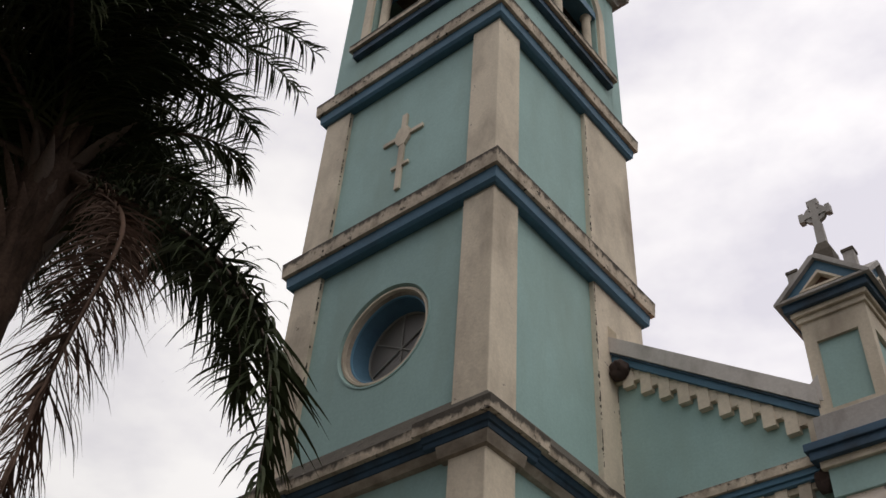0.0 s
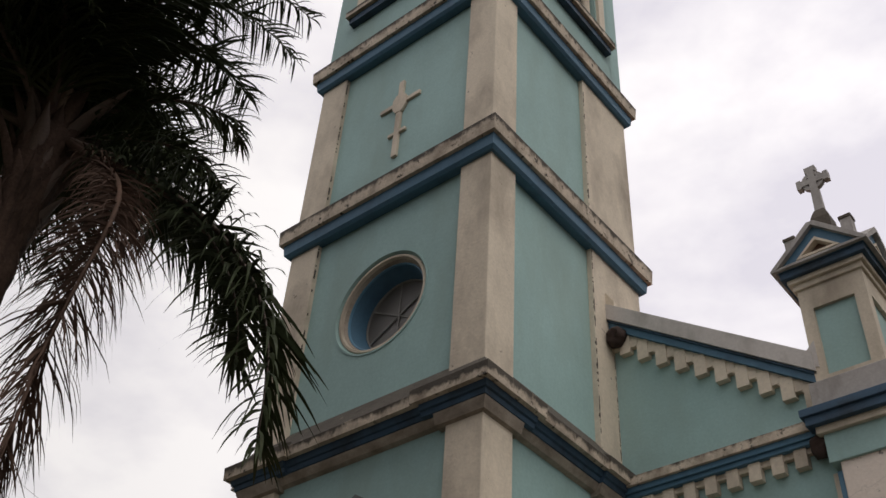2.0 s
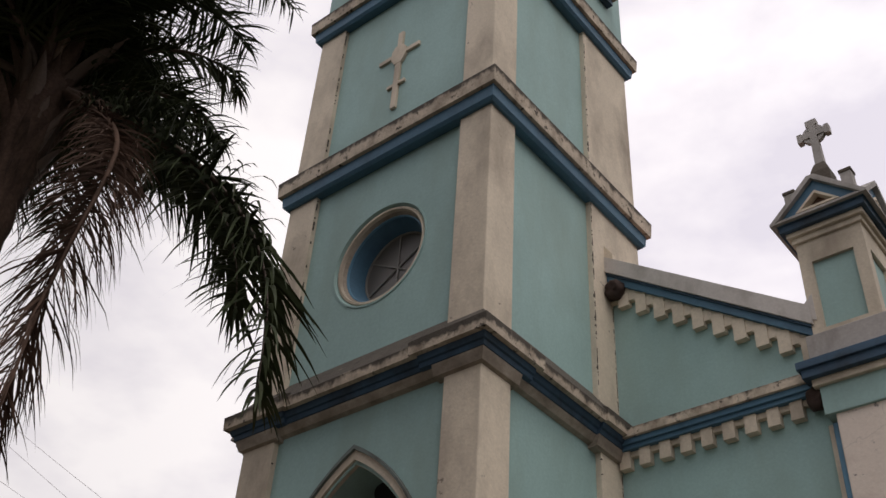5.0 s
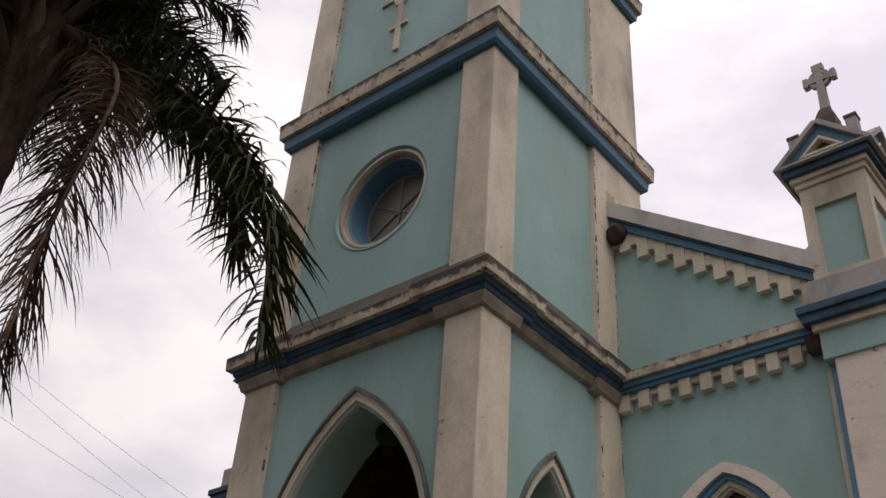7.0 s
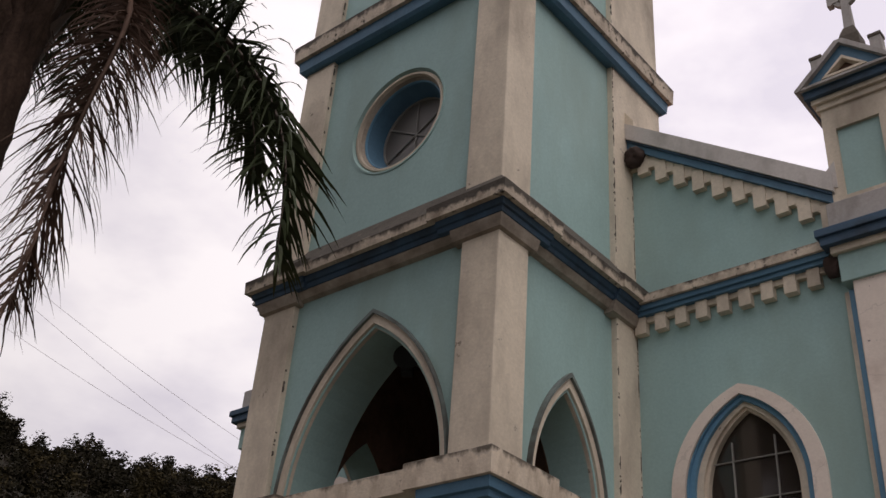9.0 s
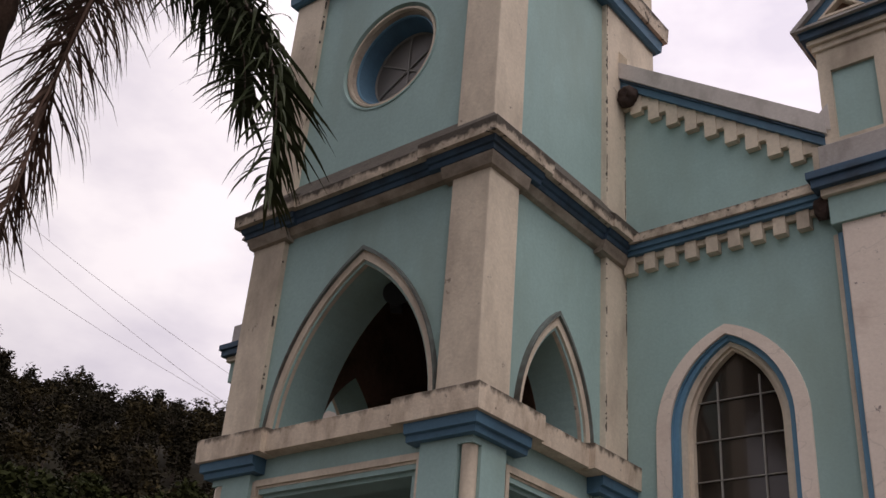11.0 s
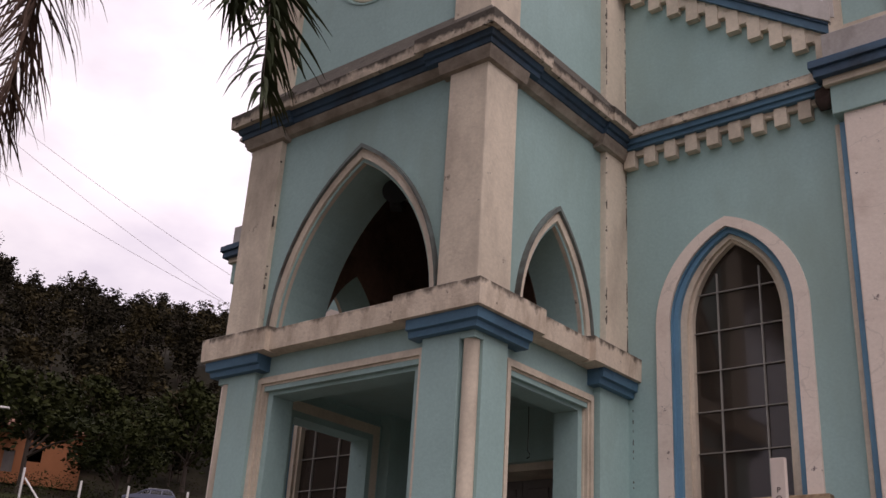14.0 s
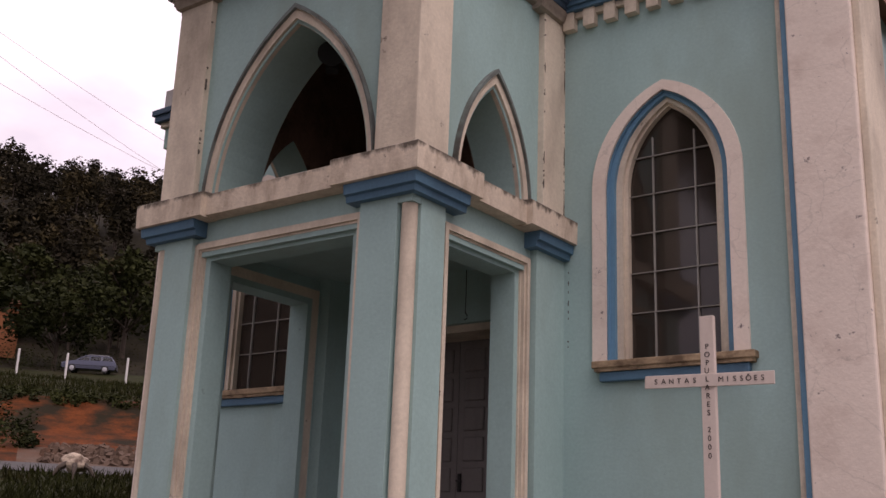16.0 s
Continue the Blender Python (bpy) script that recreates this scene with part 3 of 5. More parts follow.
porch_frame(front(0.03), -W + 0.645, -0.66, 3.645)
porch_frame(side(-0.03, 1), 0.60, 2.425, 3.60)
porch_frame(side(-W + 0.03, -1), 0.64, 2.52, 3.60)
part("porch_ceiling", boxed(-W + 0.3, -0.3, 0.3, YF, 3.74, 3.80), TEAL, church)
part("podium", boxed(-W - 0.5, 0.5, -0.6, YF, -2.0, -0.06, bevel=0.02), CEMENT, church)
# unseen floor, toned dark to cut light thrown up at the porch ceiling
part("porch_floor", boxed(-W - 0.5, 0.5, -0.6, YF, -0.059, -0.02, bevel=0.01), DARKFLOOR, church)


def flaked_edge(x, y, z0, z1, nx, ny, seed, count):
    """Small chips along an upright edge, where the paint has come off the render."""
    rg = random.Random(seed)
    bm = bmesh.new()
    for _ in range(count):
        z, h, w = rg.uniform(z0, z1), 0.012 + 0.075 * rg.random() ** 2.5, rg.uniform(0.004, 0.013)
        dx, dy = (w, 0.004) if ny else (0.004, w)
        px, py = x + nx * 0.003, y + ny * 0.003
        n = 6
        a = [(px + (dx * math.cos(k) * rg.uniform(0.5, 1.2) if ny else 0), py + (dy * math.cos(k) * rg.uniform(0.5, 1.2) if nx else 0), z + h * math.sin(k)) for k in (2 * math.pi * i / n for i in range(n))]
        a = [(u, v, w_ + rg.uniform(-0.3, 0.3) * h) for u, v, w_ in a]
        b = [(u - nx * 0.02, v - ny * 0.02, w_) for u, v, w_ in a]
        loft(bm, [a, b])
    tagged(part("flaked_edge", bm, CHIP, church), kind="stuff")


flaked_edge(0.0, 2.57, 4.2, 6.9, 1, 0, 1, 14)
flaked_edge(0.0, 2.57, 7.6, 11.2, 1, 0, 2, 55)
flaked_edge(0.0, 2.57, 11.8, 15.3, 1, 0, 3, 24)
flaked_edge(0.0, 3.06, 4.2, 6.9, 1, 0, 4, 40)
flaked_edge(0.0, 3.06, 7.5, 9.4, 1, 0, 5, 36)
flaked_edge(-3.41, 0.0, 4.2, 6.9, 0, -1, 7, 8)
flaked_edge(-3.41, 0.0, 7.7, 11.2, 0, -1, 8, 20)
flaked_edge(-3.41, 0.0, 11.8, 15.3, 0, -1, 9, 26)
flaked_edge(0.06, 3.08, 2.5, 3.6, 0, -1, 10, 9)


# ---- the nave's front wall, half gable on each side of the tower ----
WIN_C, WIN_A, WIN_SPRING, WIN_H, WIN_SILL = 1.368, 0.61, 4.52, 1.016, 2.38
RAKE_HI, RAKE_LO = (0.0, 9.98), (2.90, 7.89)      # the underside of the gable's coping


def facade_half(s, at):
    def path(pts):
        return [(at(u), v) for u, v in pts]
    bm = bmesh.new()
    outline = [(-0.4, -0.1), (2.95, -0.1), (2.95, RAKE_LO[1]), (-0.4, 10.2)]
    slab(bm, [path(outline), path(pointed(WIN_C, WIN_A + 0.165, WIN_SILL, WIN_SPRING, WIN_H + 0.14))], front(YF), 0, 0.42)
    part("front_wall", bm, TEAL, church)

    # window: cream surround, blue reveal, inner frame, leaded panes
    window = new("window")
    window.parent = church
    place = lambda u, v, w: (at(u), YF + w, v)
    for d0, d1, w0, w1, mat, nm in ((0.27, 0.45, -0.035, 0.05, PEEL, "surround"), (0.185, 0.255, 0.045, 0.20, LIGHTBLUE, "blue_reveal"), (0.25, 0.272, 0.0, 0.10, LIGHTBLUE, "blue_edge"),
                                    (0.10, 0.19, 0.10, 0.28, CREAM, "window_frame"), (0.055, 0.105, 0.15, 0.30, CREAM, "inner_window_frame")):
        bm = bmesh.new()
        arch_band(bm, WIN_C, WIN_A - 0.1, WIN_SILL, WIN_SPRING, WIN_H - 0.05, d0, d1, place, w0, w1, lift=0.72)
        part(nm, bm, mat, window)
    bm = bmesh.new()
    slab(bm, [pointed(WIN_C, WIN_A - 0.035, WIN_SILL, WIN_SPRING, WIN_H)], place, 0.235, 0.243)
    part("pane", bm, GLASS, window).visible_shadow = False
    for u in (WIN_C - 0.25, WIN_C + 0.29):
        top = WIN_SPRING + 0.66
        bm = bmesh.new()
        box(bm, at(u) - 0.0065, at(u) + 0.0065, YF + 0.20, YF + 0.234, WIN_SILL, top)
        part("glazing_bar", bm, BARPAINT, window)
    for k in range(1, 6):
        z = 2.49 + 0.489 * k
        a = WIN_A - 0.035
        r = (a * a + WIN_H ** 2) / (2 * a)
        half = a if z < WIN_SPRING else math.sqrt(r * r - (z - WIN_SPRING) ** 2) - (r - a)
        bm = bmesh.new()
        box(bm, at(WIN_C) - half, at(WIN_C) + half, YF + 0.195, YF + 0.225, z - 0.0045, z + 0.0045)
        part("glazing_bar", bm, BARPAINT, window)
    bm = bmesh.new()
    lo, hi = sorted((at(0.44), at(2.41)))
    box(bm, lo, hi, YF - 0.13, YF + 0.24, 2.295, 2.38, bevel=0.012)
    part("window_sill", bm, SILL, window)
    part("sill_lip", boxed(lo + 0.03, hi - 0.03, YF - 0.11, YF, 2.255, 2.297), SILL, window)
    bm = boxed(lo + 0.08, hi - 0.08, YF - 0.08, YF, 2.14, 2.255, bevel=0.015)
    part("sill_moulding", bm, BLUE, window)

    # eaves cornice with square dentils
    lo, hi = sorted((at(-0.1), at(2.86)))
    def course(nm, y, z0, z1, mat):
        part(nm, boxed(lo, hi, YF - y, YF, z0, z1, bevel=0.008), mat, church)
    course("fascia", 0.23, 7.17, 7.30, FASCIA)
    course("blue_moulding", 0.185, 7.09, 7.175, BLUE)
    course("blue_moulding", 0.15, 7.03, 7.095, BLUE)
    course("dentil_course", 0.075, 6.95, 7.035, CREAM)
    for k in range(9):
        u = 0.105 + 0.2965 * k
        bm = bmesh.new()
        box(bm, at(u) - 0.08, at(u) + 0.08, YF - 0.115, YF, 6.785, 7.03, bevel=0.006)
        part("dentil", bm, CREAM, church)

    # raking coping with stepped dentils under it
    (ux, uz), (lx, lz) = RAKE_HI, RAKE_LO
    def sloped(nm, d0, d1, y0, y1, mat, u0=ux - 0.05, u1=lx):
        def z_of(u):
            return uz + (lz - uz) * (u - ux) / (lx - ux)
        bm = bmesh.new()
        slab(bm, [path([(u0, z_of(u0) + d0), (u1, z_of(u1) + d0), (u1, z_of(u1) + d1), (u0, z_of(u0) + d1)])], front(YF), -y0, y1)
        part(nm, bm, mat, church)
    sloped("coping", 0.06, 0.34, 0.20, 0.45, COPING)
    sloped("coping_drip", 0.02, 0.065, 0.17, 0.3, DARKBLUE)
    sloped("blue_rake_moulding", -0.10, 0.022, 0.14, 0.2, BLUE)
    sloped("rake_band", -0.27, -0.095, 0.075, 0.1, CREAM, 0.0, 2.86)
    for k in range(10):
        u = 0.225 + 0.281 * k
        z = uz + (lz - uz) * (u - ux) / (lx - ux) - 0.45
        if u < 2.82:
            bm = bmesh.new()
            slab(bm, [path(rect(u - 0.085, u + 0.085, z, z + 0.32))], front(YF), -0.10, 0.05)
            part("stepped_dentil", bm, CREAM, church)
        if u + 0.2 < 2.85:
            bm = bmesh.new()
            slab(bm, [path(rect(u + 0.083, u + 0.198, z + 0.075, z + 0.24))], front(YF), -0.085, 0.05)
            part("dentil_filler", bm, CREAM, church)
    bm = bmesh.new()
    slab(bm, [path(rect(0.0, 0.142, 9.51, 9.74))], front(YF), -0.085, 0.05)
    part("dentil_filler", bm, CREAM, church)
    # the coping turns up where it meets the pinnacle and the tower
    bm = bmesh.new()
    slab(bm, [path([(2.68, 8.26), (2.78, 8.24), (2.95, 8.40), (2.95, 8.0), (2.68, 8.1)])], front(YF), -0.18, 0.4)
    part("coping_stop", bm, COPING, church)
    bm = bmesh.new()
    slab(bm, [path([(-0.05, 10.15), (0.14, 10.05), (0.14, 10.33), (-0.05, 10.62)])], front(YF), -0.185, 0.3)
    part("coping_stop", bm, CREAM, church)

    # corner buttress
    buttress = new("buttress")
    buttress.parent = church
    def piece(nm, x0, x1, y0, y1, z0, z1, mat, bevel=0.01):
        lo, hi = sorted((at(x0), at(x1)))
        return part(nm, boxed(lo, hi, y0, y1, z0, z1, bevel=bevel), mat, buttress)
    piece("pier", 2.95, 3.66, 2.88, 3.9, -1.2, 6.70, PEEL, 0.02)
    piece("blue_strip", 2.87, 2.952, 2.955, 3.3, -1.2, 6.60, LIGHTBLUE)
    piece("cream_strip", 2.795, 2.872, 3.02, 3.3, -1.2, 6.62, CREAM)
    piece("return_strip", 3.66, 3.74, 2.96, 3.9, -1.2, 6.66, CREAM)
    piece("head", 2.84, 3.80, 2.84, 3.9, 6.66, 7.05, TEAL)
    piece("head_moulding", 2.78, 3.86, 2.78, 3.95, 7.03, 7.13, CREAM)
    piece("head_cornice", 2.70, 3.94, 2.70, 4.03, 7.12, 7.24, DARKBLUE)
    piece("head_cap", 2.66, 3.98, 2.66, 4.07, 7.235, 7.34, DARKBLUE)
    piece("plinth", 2.80, 3.84, 2.80, 3.9, 7.335, 7.74, CEMENT)


mirrored(facade_half)
part("front_wall", boxed(-W, -2.95, YF, YF + 0.42, -0.1, 10.2), TEAL, church)
part("front_wall", boxed(-1.05, 0.0, YF, YF + 0.42, -0.1, 10.2), TEAL, church)
part("front_wall", boxed(-2.95, -1.05, YF, YF + 0.42, 3.05, 10.2), TEAL, church)


# ---- pinnacles over the buttresses ----
def pinnacle(at):
    pin = new("pinnacle")
    pin.parent = church
    C, Y, h = 3.30, 3.34, 0.43
    cx = at(C)
    def blk(nm, r, z0, z1, mat, bevel=0.01):
        return part(nm, boxed(cx - r, cx + r, Y - r, Y + r, z0, z1, bevel=bevel), mat, pin)
    blk("core", h - 0.05, 7.7, 9.2, TEAL)
    for k in range(4):
        m = Matrix.Translation((cx, Y, 0)) @ Matrix.Rotation(radians(90 * k), 4, "Z")
        bm = bmesh.new()
        hh = h if k % 2 == 0 else h - 0.07
        slab(bm, [rect(-hh, hh, 7.70, 9.22), rect(-0.27, 0.27, 7.86, 8.88)], lambda u, v, w: m @ Vector((u, -h + w, v)), 0, 0.07)
        part("panel_frame", bm, CREAM, pin)
    blk("neck_moulding", h + 0.035, 9.215, 9.31, CREAM)
    blk("neck_moulding", h + 0.08, 9.305, 9.385, CREAM)
    blk("blue_cornice", h + 0.14, 9.38, 9.50, DARKBLUE)
    for k in range(4):
        o = 0.006 * (k % 2)
        e, za, zb = h + 0.20 - o, 9.50 + o, 10.07 + o
        m = Matrix.Translation((cx, Y, 0)) @ Matrix.Rotation(radians(90 * k), 4, "Z")
        f = lambda u, v, w: m @ Vector((u, -e + w, v))
        bm = bmesh.new()
        slab(bm, [[(-e, za), (e, za), (0, zb)], [(-0.26, za + 0.10), (0.26, za + 0.10), (0, za + 0.33)]], f, 0.05, e)
        part("pediment", bm, BLUE, pin)
        bm = bmesh.new()
        slab(bm, [[(-0.30, za + 0.085), (0.30, za + 0.085), (0, za + 0.36)], [(-0.22, za + 0.12), (0.22, za + 0.12), (0, za + 0.31)]], f, 0.03, 0.2)
        part("pediment_inset", bm, CREAM, pin)
        bm = bmesh.new()
        slab(bm, [[(-0.26, za + 0.10), (0.26, za + 0.10), (0, za + 0.33)]], f, 0.14, 0.3)
        part("pediment_back", bm, BROWN, pin)
        bm = bmesh.new()
        slab(bm, [[(-e - 0.02, za - 0.01), (-e + 0.035, za - 0.01), (0, zb - 0.03), (e - 0.035, za - 0.01), (e + 0.02, za - 0.01), (e + 0.02, za + 0.02), (0.05, zb + 0.02), (-0.05, zb + 0.02), (-e - 0.02, za + 0.02)]], f, -0.02, e)
        part("raking_cap", bm, CEMENT, pin)
        if k:
            p = m @ Vector((0, -0.50 if k == 3 else -0.31, 0))
            bm = bmesh.new()
            box(bm, p.x - 0.075, p.x + 0.075, p.y - 0.075, p.y + 0.075, zb - 0.1, zb + 0.36)
            part("acroterion", bm, CEMENT, pin)
            bm = bmesh.new()
            box(bm, p.x - 0.09, p.x + 0.09, p.y - 0.09, p.y + 0.09, zb + 0.345, zb + 0.40, bevel=0.01)
            part("acroterion_cap", bm, CHIP, pin)
    bm = bmesh.new()
    loft(bm, [[(cx + sx * r, Y + sy * r, z) for sx, sy in ((-1, -1), (1, -1), (1, 1), (-1, 1))] for r, z in ((0.14, 9.9), (0.135, 10.45), (0.13, 10.58), (0.10, 10.68), (0.07, 10.76))])
    part("cross_base", bm, CHIP, pin)
    # ringed stone cross with flared arms
    ring_pts = lambda r: [(cx + r * math.cos(2 * math.pi * i / 28), 11.36 + r * math.sin(2 * math.pi * i / 28)) for i in range(28)]
    pl = front(Y - 0.05)
    bm = bmesh.new()
    slab(bm, [ring_pts(0.165), ring_pts(0.105)], pl, 0.015, 0.085)
    part("cross_ring", bm, CEMENT, pin)
    bm = bmesh.new()
    c, z = cx, 11.36
    k, j, q, tip, w = 0.05, 0.165, 0.08, 0.235, 0.055
    slab(bm, [[(c - 0.065, 10.74), (c + 0.065, 10.74), (c + k, z - k), (c + j, z - w), (c + j, z - q), (c + tip, z - q), (c + tip, z + q), (c + j, z + q), (c + j, z + w), (c + k, z + k),
               (c + w, z + j), (c + q, z + j), (c + q, z + 0.27), (c - q, z + 0.27), (c - q, z + j), (c - w, z + j), (c - k, z + k), (c - j, z + w), (c - j, z + q), (c - tip, z + q),
               (c - tip, z - q), (c - j, z - q), (c - j, z - w), (c - k, z - k)]], pl, 0, 0.10)
    part("stone_cross", bm, CEMENT, pin)


pinnacle(lambda x: x)
pinnacle(lambda x: 2 * AX - x)

# ---- nave behind the front: side walls, back wall, roof ----
NX0, NX1, NY1 = 2 * AX - 3.5, 3.5, 19.0
part("side_wall", boxed(NX1 - 0.4, NX1, 3.9, NY1, -1.2, 7.0), TEAL, church)
part("side_wall", boxed(NX0, NX0 + 0.4, 3.9, NY1, -1.2, 7.0), TEAL, church)
part("back_wall", boxed(NX0, NX1, NY1 - 0.4, NY1, -1.2, 10.8), TEAL, church)
part("nave_ceiling", boxed(NX0 + 0.1, NX1 - 0.1, YF + 0.42, NY1 - 0.2, 6.7, 6.8), BROWN, church)
part("nave_floor", boxed(NX0 + 0.4, NX1 - 0.4, YF + 0.42, NY1 - 0.4, -0.2, 0.0), CEMENT, church)
bm = bmesh.new()
slab(bm, [[(NX0 - 0.2, 6.8), (NX0 - 0.2, 7.0), (AX, 10.9), (NX1 + 0.2, 7.0), (NX1 + 0.2, 6.8), (AX, 10.7)]], front(YF + 0.42), 0.0, NY1 - YF)
part("roof", bm, TILE, church)

# ---- door: two panelled leaves, deep in the front wall ----
door = new("door")
door.parent = church
DY = 3.72
part("door_frame", boxed(-3.02, -2.92, YF + 0.1, DY + 0.1, -0.02, 3.05), TEAL, door)
part("door_frame", boxed(-1.08, -0.98, YF + 0.1, DY + 0.1, -0.02, 3.05), TEAL, door)
part("door_head", boxed(-3.0, -1.0, YF + 0.1, DY + 0.1, 2.95, 3.1), CREAM, door)
for x0, x1 in ((-2.92, -2.004), (-1.996, -1.08)):
    leaf = part("leaf", boxed(x0, x1, DY, DY + 0.05, 0.0, 2.95), DOORWOOD, door)
    for k in range(7):
        z0 = 0.12 + 0.40 * k
        for a, b in ((x0 + 0.09, (x0 + x1) / 2 - 0.03), ((x0 + x1) / 2 + 0.03, x1 - 0.09)):
            part("panel", boxed(a, b, DY - 0.022, DY + 0.01, z0, z0 + 0.32, bevel=0.02), DOORWOOD, leaf)
handle = part("handle_plate", boxed(-1.965, -1.915, DY - 0.03, DY - 0.001, 0.92, 1.16, bevel=0.006), IRON, door)
bm = bmesh.new()
tube(bm, [(-1.94, DY - 0.03, 1.06), (-1.94, DY - 0.085, 1.06), (-1.85, DY - 0.09, 1.05)], 0.012, 8)
part("handle", bm, IRON, door)

# ---- ground: one sheet that climbs to the wooded hill ----
EYE = (6.4, -8.0)
PROFILE = [(0, -1.62), (5, -1.58), (11, -0.5), (19, 0.35), (26, 0.95), (35, 1.92), (39.5, 2.42), (45, 3.75), (47, 4.25), (50.5, 5.95), (60, 7.5), (82, 10.9),
           (92, 12.75), (104, 14.6), (130, 22), (180, 48), (240, 72), (290, 83), (420, 60), (700, 20), (3000, 0)]


def radial(r):
    for (a, za), (b, zb) in zip(PROFILE, PROFILE[1:]):
        if r <= b:
            return za + (zb - za) * (r - a) / (b - a)
    return 0.0


def ground_z(x, y):
    dx, dy = x - EYE[0], y - EYE[1]
    r = math.hypot(dx, dy)
    az = math.degrees(math.atan2(-dx, dy))
    k = max(0.0, min(1.0, (135 - abs(az - 25)) / 45))
    k = k * k * (3 - 2 * k)
    z = radial(r)
    if r > 105:                                 # the hill stands higher to the west
        z += min(1.0, (r - 105) / 80) * max(0.0, min(16.0, (az - 63.0) * 2.6)) * max(0.0, min(1.0, (600 - r) / 300))
    z = z * k + (-1.62) * (1 - k) * min(1, r / 20) + (z if r < 20 else 0) * (1 - k) * (1 - min(1, r / 20))
    return z


ground_radii = [0.6, 2, 4, 6, 8, 10, 12, 14, 16, 19, 22, 26, 30, 33, 35, 37, 39.5, 41, 43, 45, 47, 48.5, 50.5, 54, 60, 66, 74, 82, 88, 92, 98, 104, 115, 130, 150, 180, 210, 240, 290, 350, 420, 550, 700, 1200, 3000]
SECT = 180
bm = bmesh.new()
rows = []
for r in ground_radii:
    row = []
    for i in range(SECT):
        a = 2 * math.pi * i / SECT
        x, y = EYE[0] - r * math.sin(a), EYE[1] + r * math.cos(a)
        j = 0.0 if r < 12 or r > 700 or 32 < r < 42 else 0.004 * r * noise.noise(Vector((x * 0.11, y * 0.11, 0)))
        row.append(bm.verts.new((x, y, ground_z(x, y) + j)))
    rows.append(row)
centre = bm.verts.new((EYE[0], EYE[1], -1.62))
for i in range(SECT):
    bm.faces.new((centre, rows[0][i], rows[0][(i + 1) % SECT])).material_index = 4
for (a, b), r in zip(zip(rows, rows[1:]), ground_radii):
    for i in range(SECT):
        f = bm.faces.new((a[i], a[(i + 1) % SECT], b[(i + 1) % SECT], b[i]))
        f.smooth = True
        west, stony = i * 360 / SECT > 60.5, i * 360 / SECT < 57
        bank = 39 <= r < 50
        f.material_index = (0 if west else (2 if stony and r < 43 else 1)) if bank else (3 if 98 <= r < 1000 else (4 if r < 18 else 0))
ground = part("ground", bm, GRASS)
ground.data.materials.append(EARTH)
ground.data.materials.append(RUBBLE)
ground.data.materials.append(DARKLEAF)
ground.data.materials.append(NEARGROUND)
tagged(ground, "grassy slope with a cut bank of red earth", "ground", kind="structure")
bm = bmesh.new()
ra, rb = [], []
for i in range(46):
    a = radians(10 + i * 2)
    for r, row in ((35.0, ra), (39.5, rb)):
        x, y = EYE[0] - r * math.sin(a), EYE[1] + r * math.cos(a)
        row.append(bm.verts.new((x, y, ground_z(x, y) + 0.02)))
for i in range(45):
    bm.faces.new((ra[i], ra[i + 1], rb[i + 1], rb[i]))
tagged(part("road", bm, ASPHALT), "narrow worn asphalt road across the slope", "road", kind="structure")


def spot(az, r):
    """A place on the ground by bearing and distance from the viewpoint."""
    a = radians(az - 0.7)
    x, y = EYE[0] - r * math.sin(a), EYE[1] + r * math.cos(a)
    return Vector((x, y, ground_z(x, y)))


rng = random.Random(7)


# ---- small things on the church ----
def mud_nest(at, r, squash):
    bm = bmesh.new()
    bmesh.ops.create_icosphere(bm, subdivisions=3, radius=r)
    for v in bm.verts:
        k = 1 + 0.22 * noise.noise(v.co * 14) + 0.1 * noise.noise(v.co * 40)
        v.co = Vector((v.co.x * k, v.co.y * k, v.co.z * k * squash))
        if (v.co - Vector((0, -r, -0.2 * r))).length < r * 0.5:
            v.co *= 0.75
    nest = smooth(part("bird_nest", bm, MUD), 60)
    nest.location = at
    return tagged(nest, "round reddish brown mud nest stuck under a moulding", "bird nest", "mud nests")


mud_nest((0.13, 2.93, 9.66), 0.155, 1.1)
mud_nest((2.75, 2.97, 6.98), 0.125, 1.35)

def smooth_ball(r, at):
    b = bmesh.new()
    bmesh.ops.create_uvsphere(b, u_segments=12, v_segments=8, radius=r)
    bmesh.ops.translate(b, vec=at, verts=b.verts)
    return b


speaker = thing("horn_loudspeaker", "dark horn loudspeaker hanging under the arcade arch", "loudspeaker", at=(-1.98, 0.75, 5.98))
speaker.rotation_euler.z = radians(40)
bm = bmesh.new()
loft(bm, [[(r * math.cos(2 * math.pi * i / 20), y, r * math.sin(2 * math.pi * i / 20)) for i in range(20)] for r, y in ((0.17, -0.18), (0.15, -0.16), (0.09, -0.06), (0.06, 0.05), (0.05, 0.12))])
smooth(part("horn", bm, RUBBER, speaker), 50)
# pale ball that stands in for the small glint in the horn
part("throat_plug", smooth_ball(0.03, (0, -0.1, 0)), WIRE, speaker)
part("driver", boxed(-0.08, 0.08, 0.1, 0.28, -0.08, 0.08, bevel=0.02), RUBBER, speaker)
bm = bmesh.new()
tube(bm, [(0.05, 0.1, 0.05), (0.05, 0.1, 0.3)], 0.015, 6)
part("hanger", bm, RUBBER, speaker)
pend = thing("pendant_cord", "thin dark lamp cord hanging from the porch ceiling", "lamp cord", at=(-0.72, 2.0, 3.42))
bm = bmesh.new()
tube(bm, [(0, 0, 0), (0.005, 0, -0.28), (0, 0, -0.52)], 0.006, 6)
part("cord", bm, IRON, pend)
bm = bmesh.new()
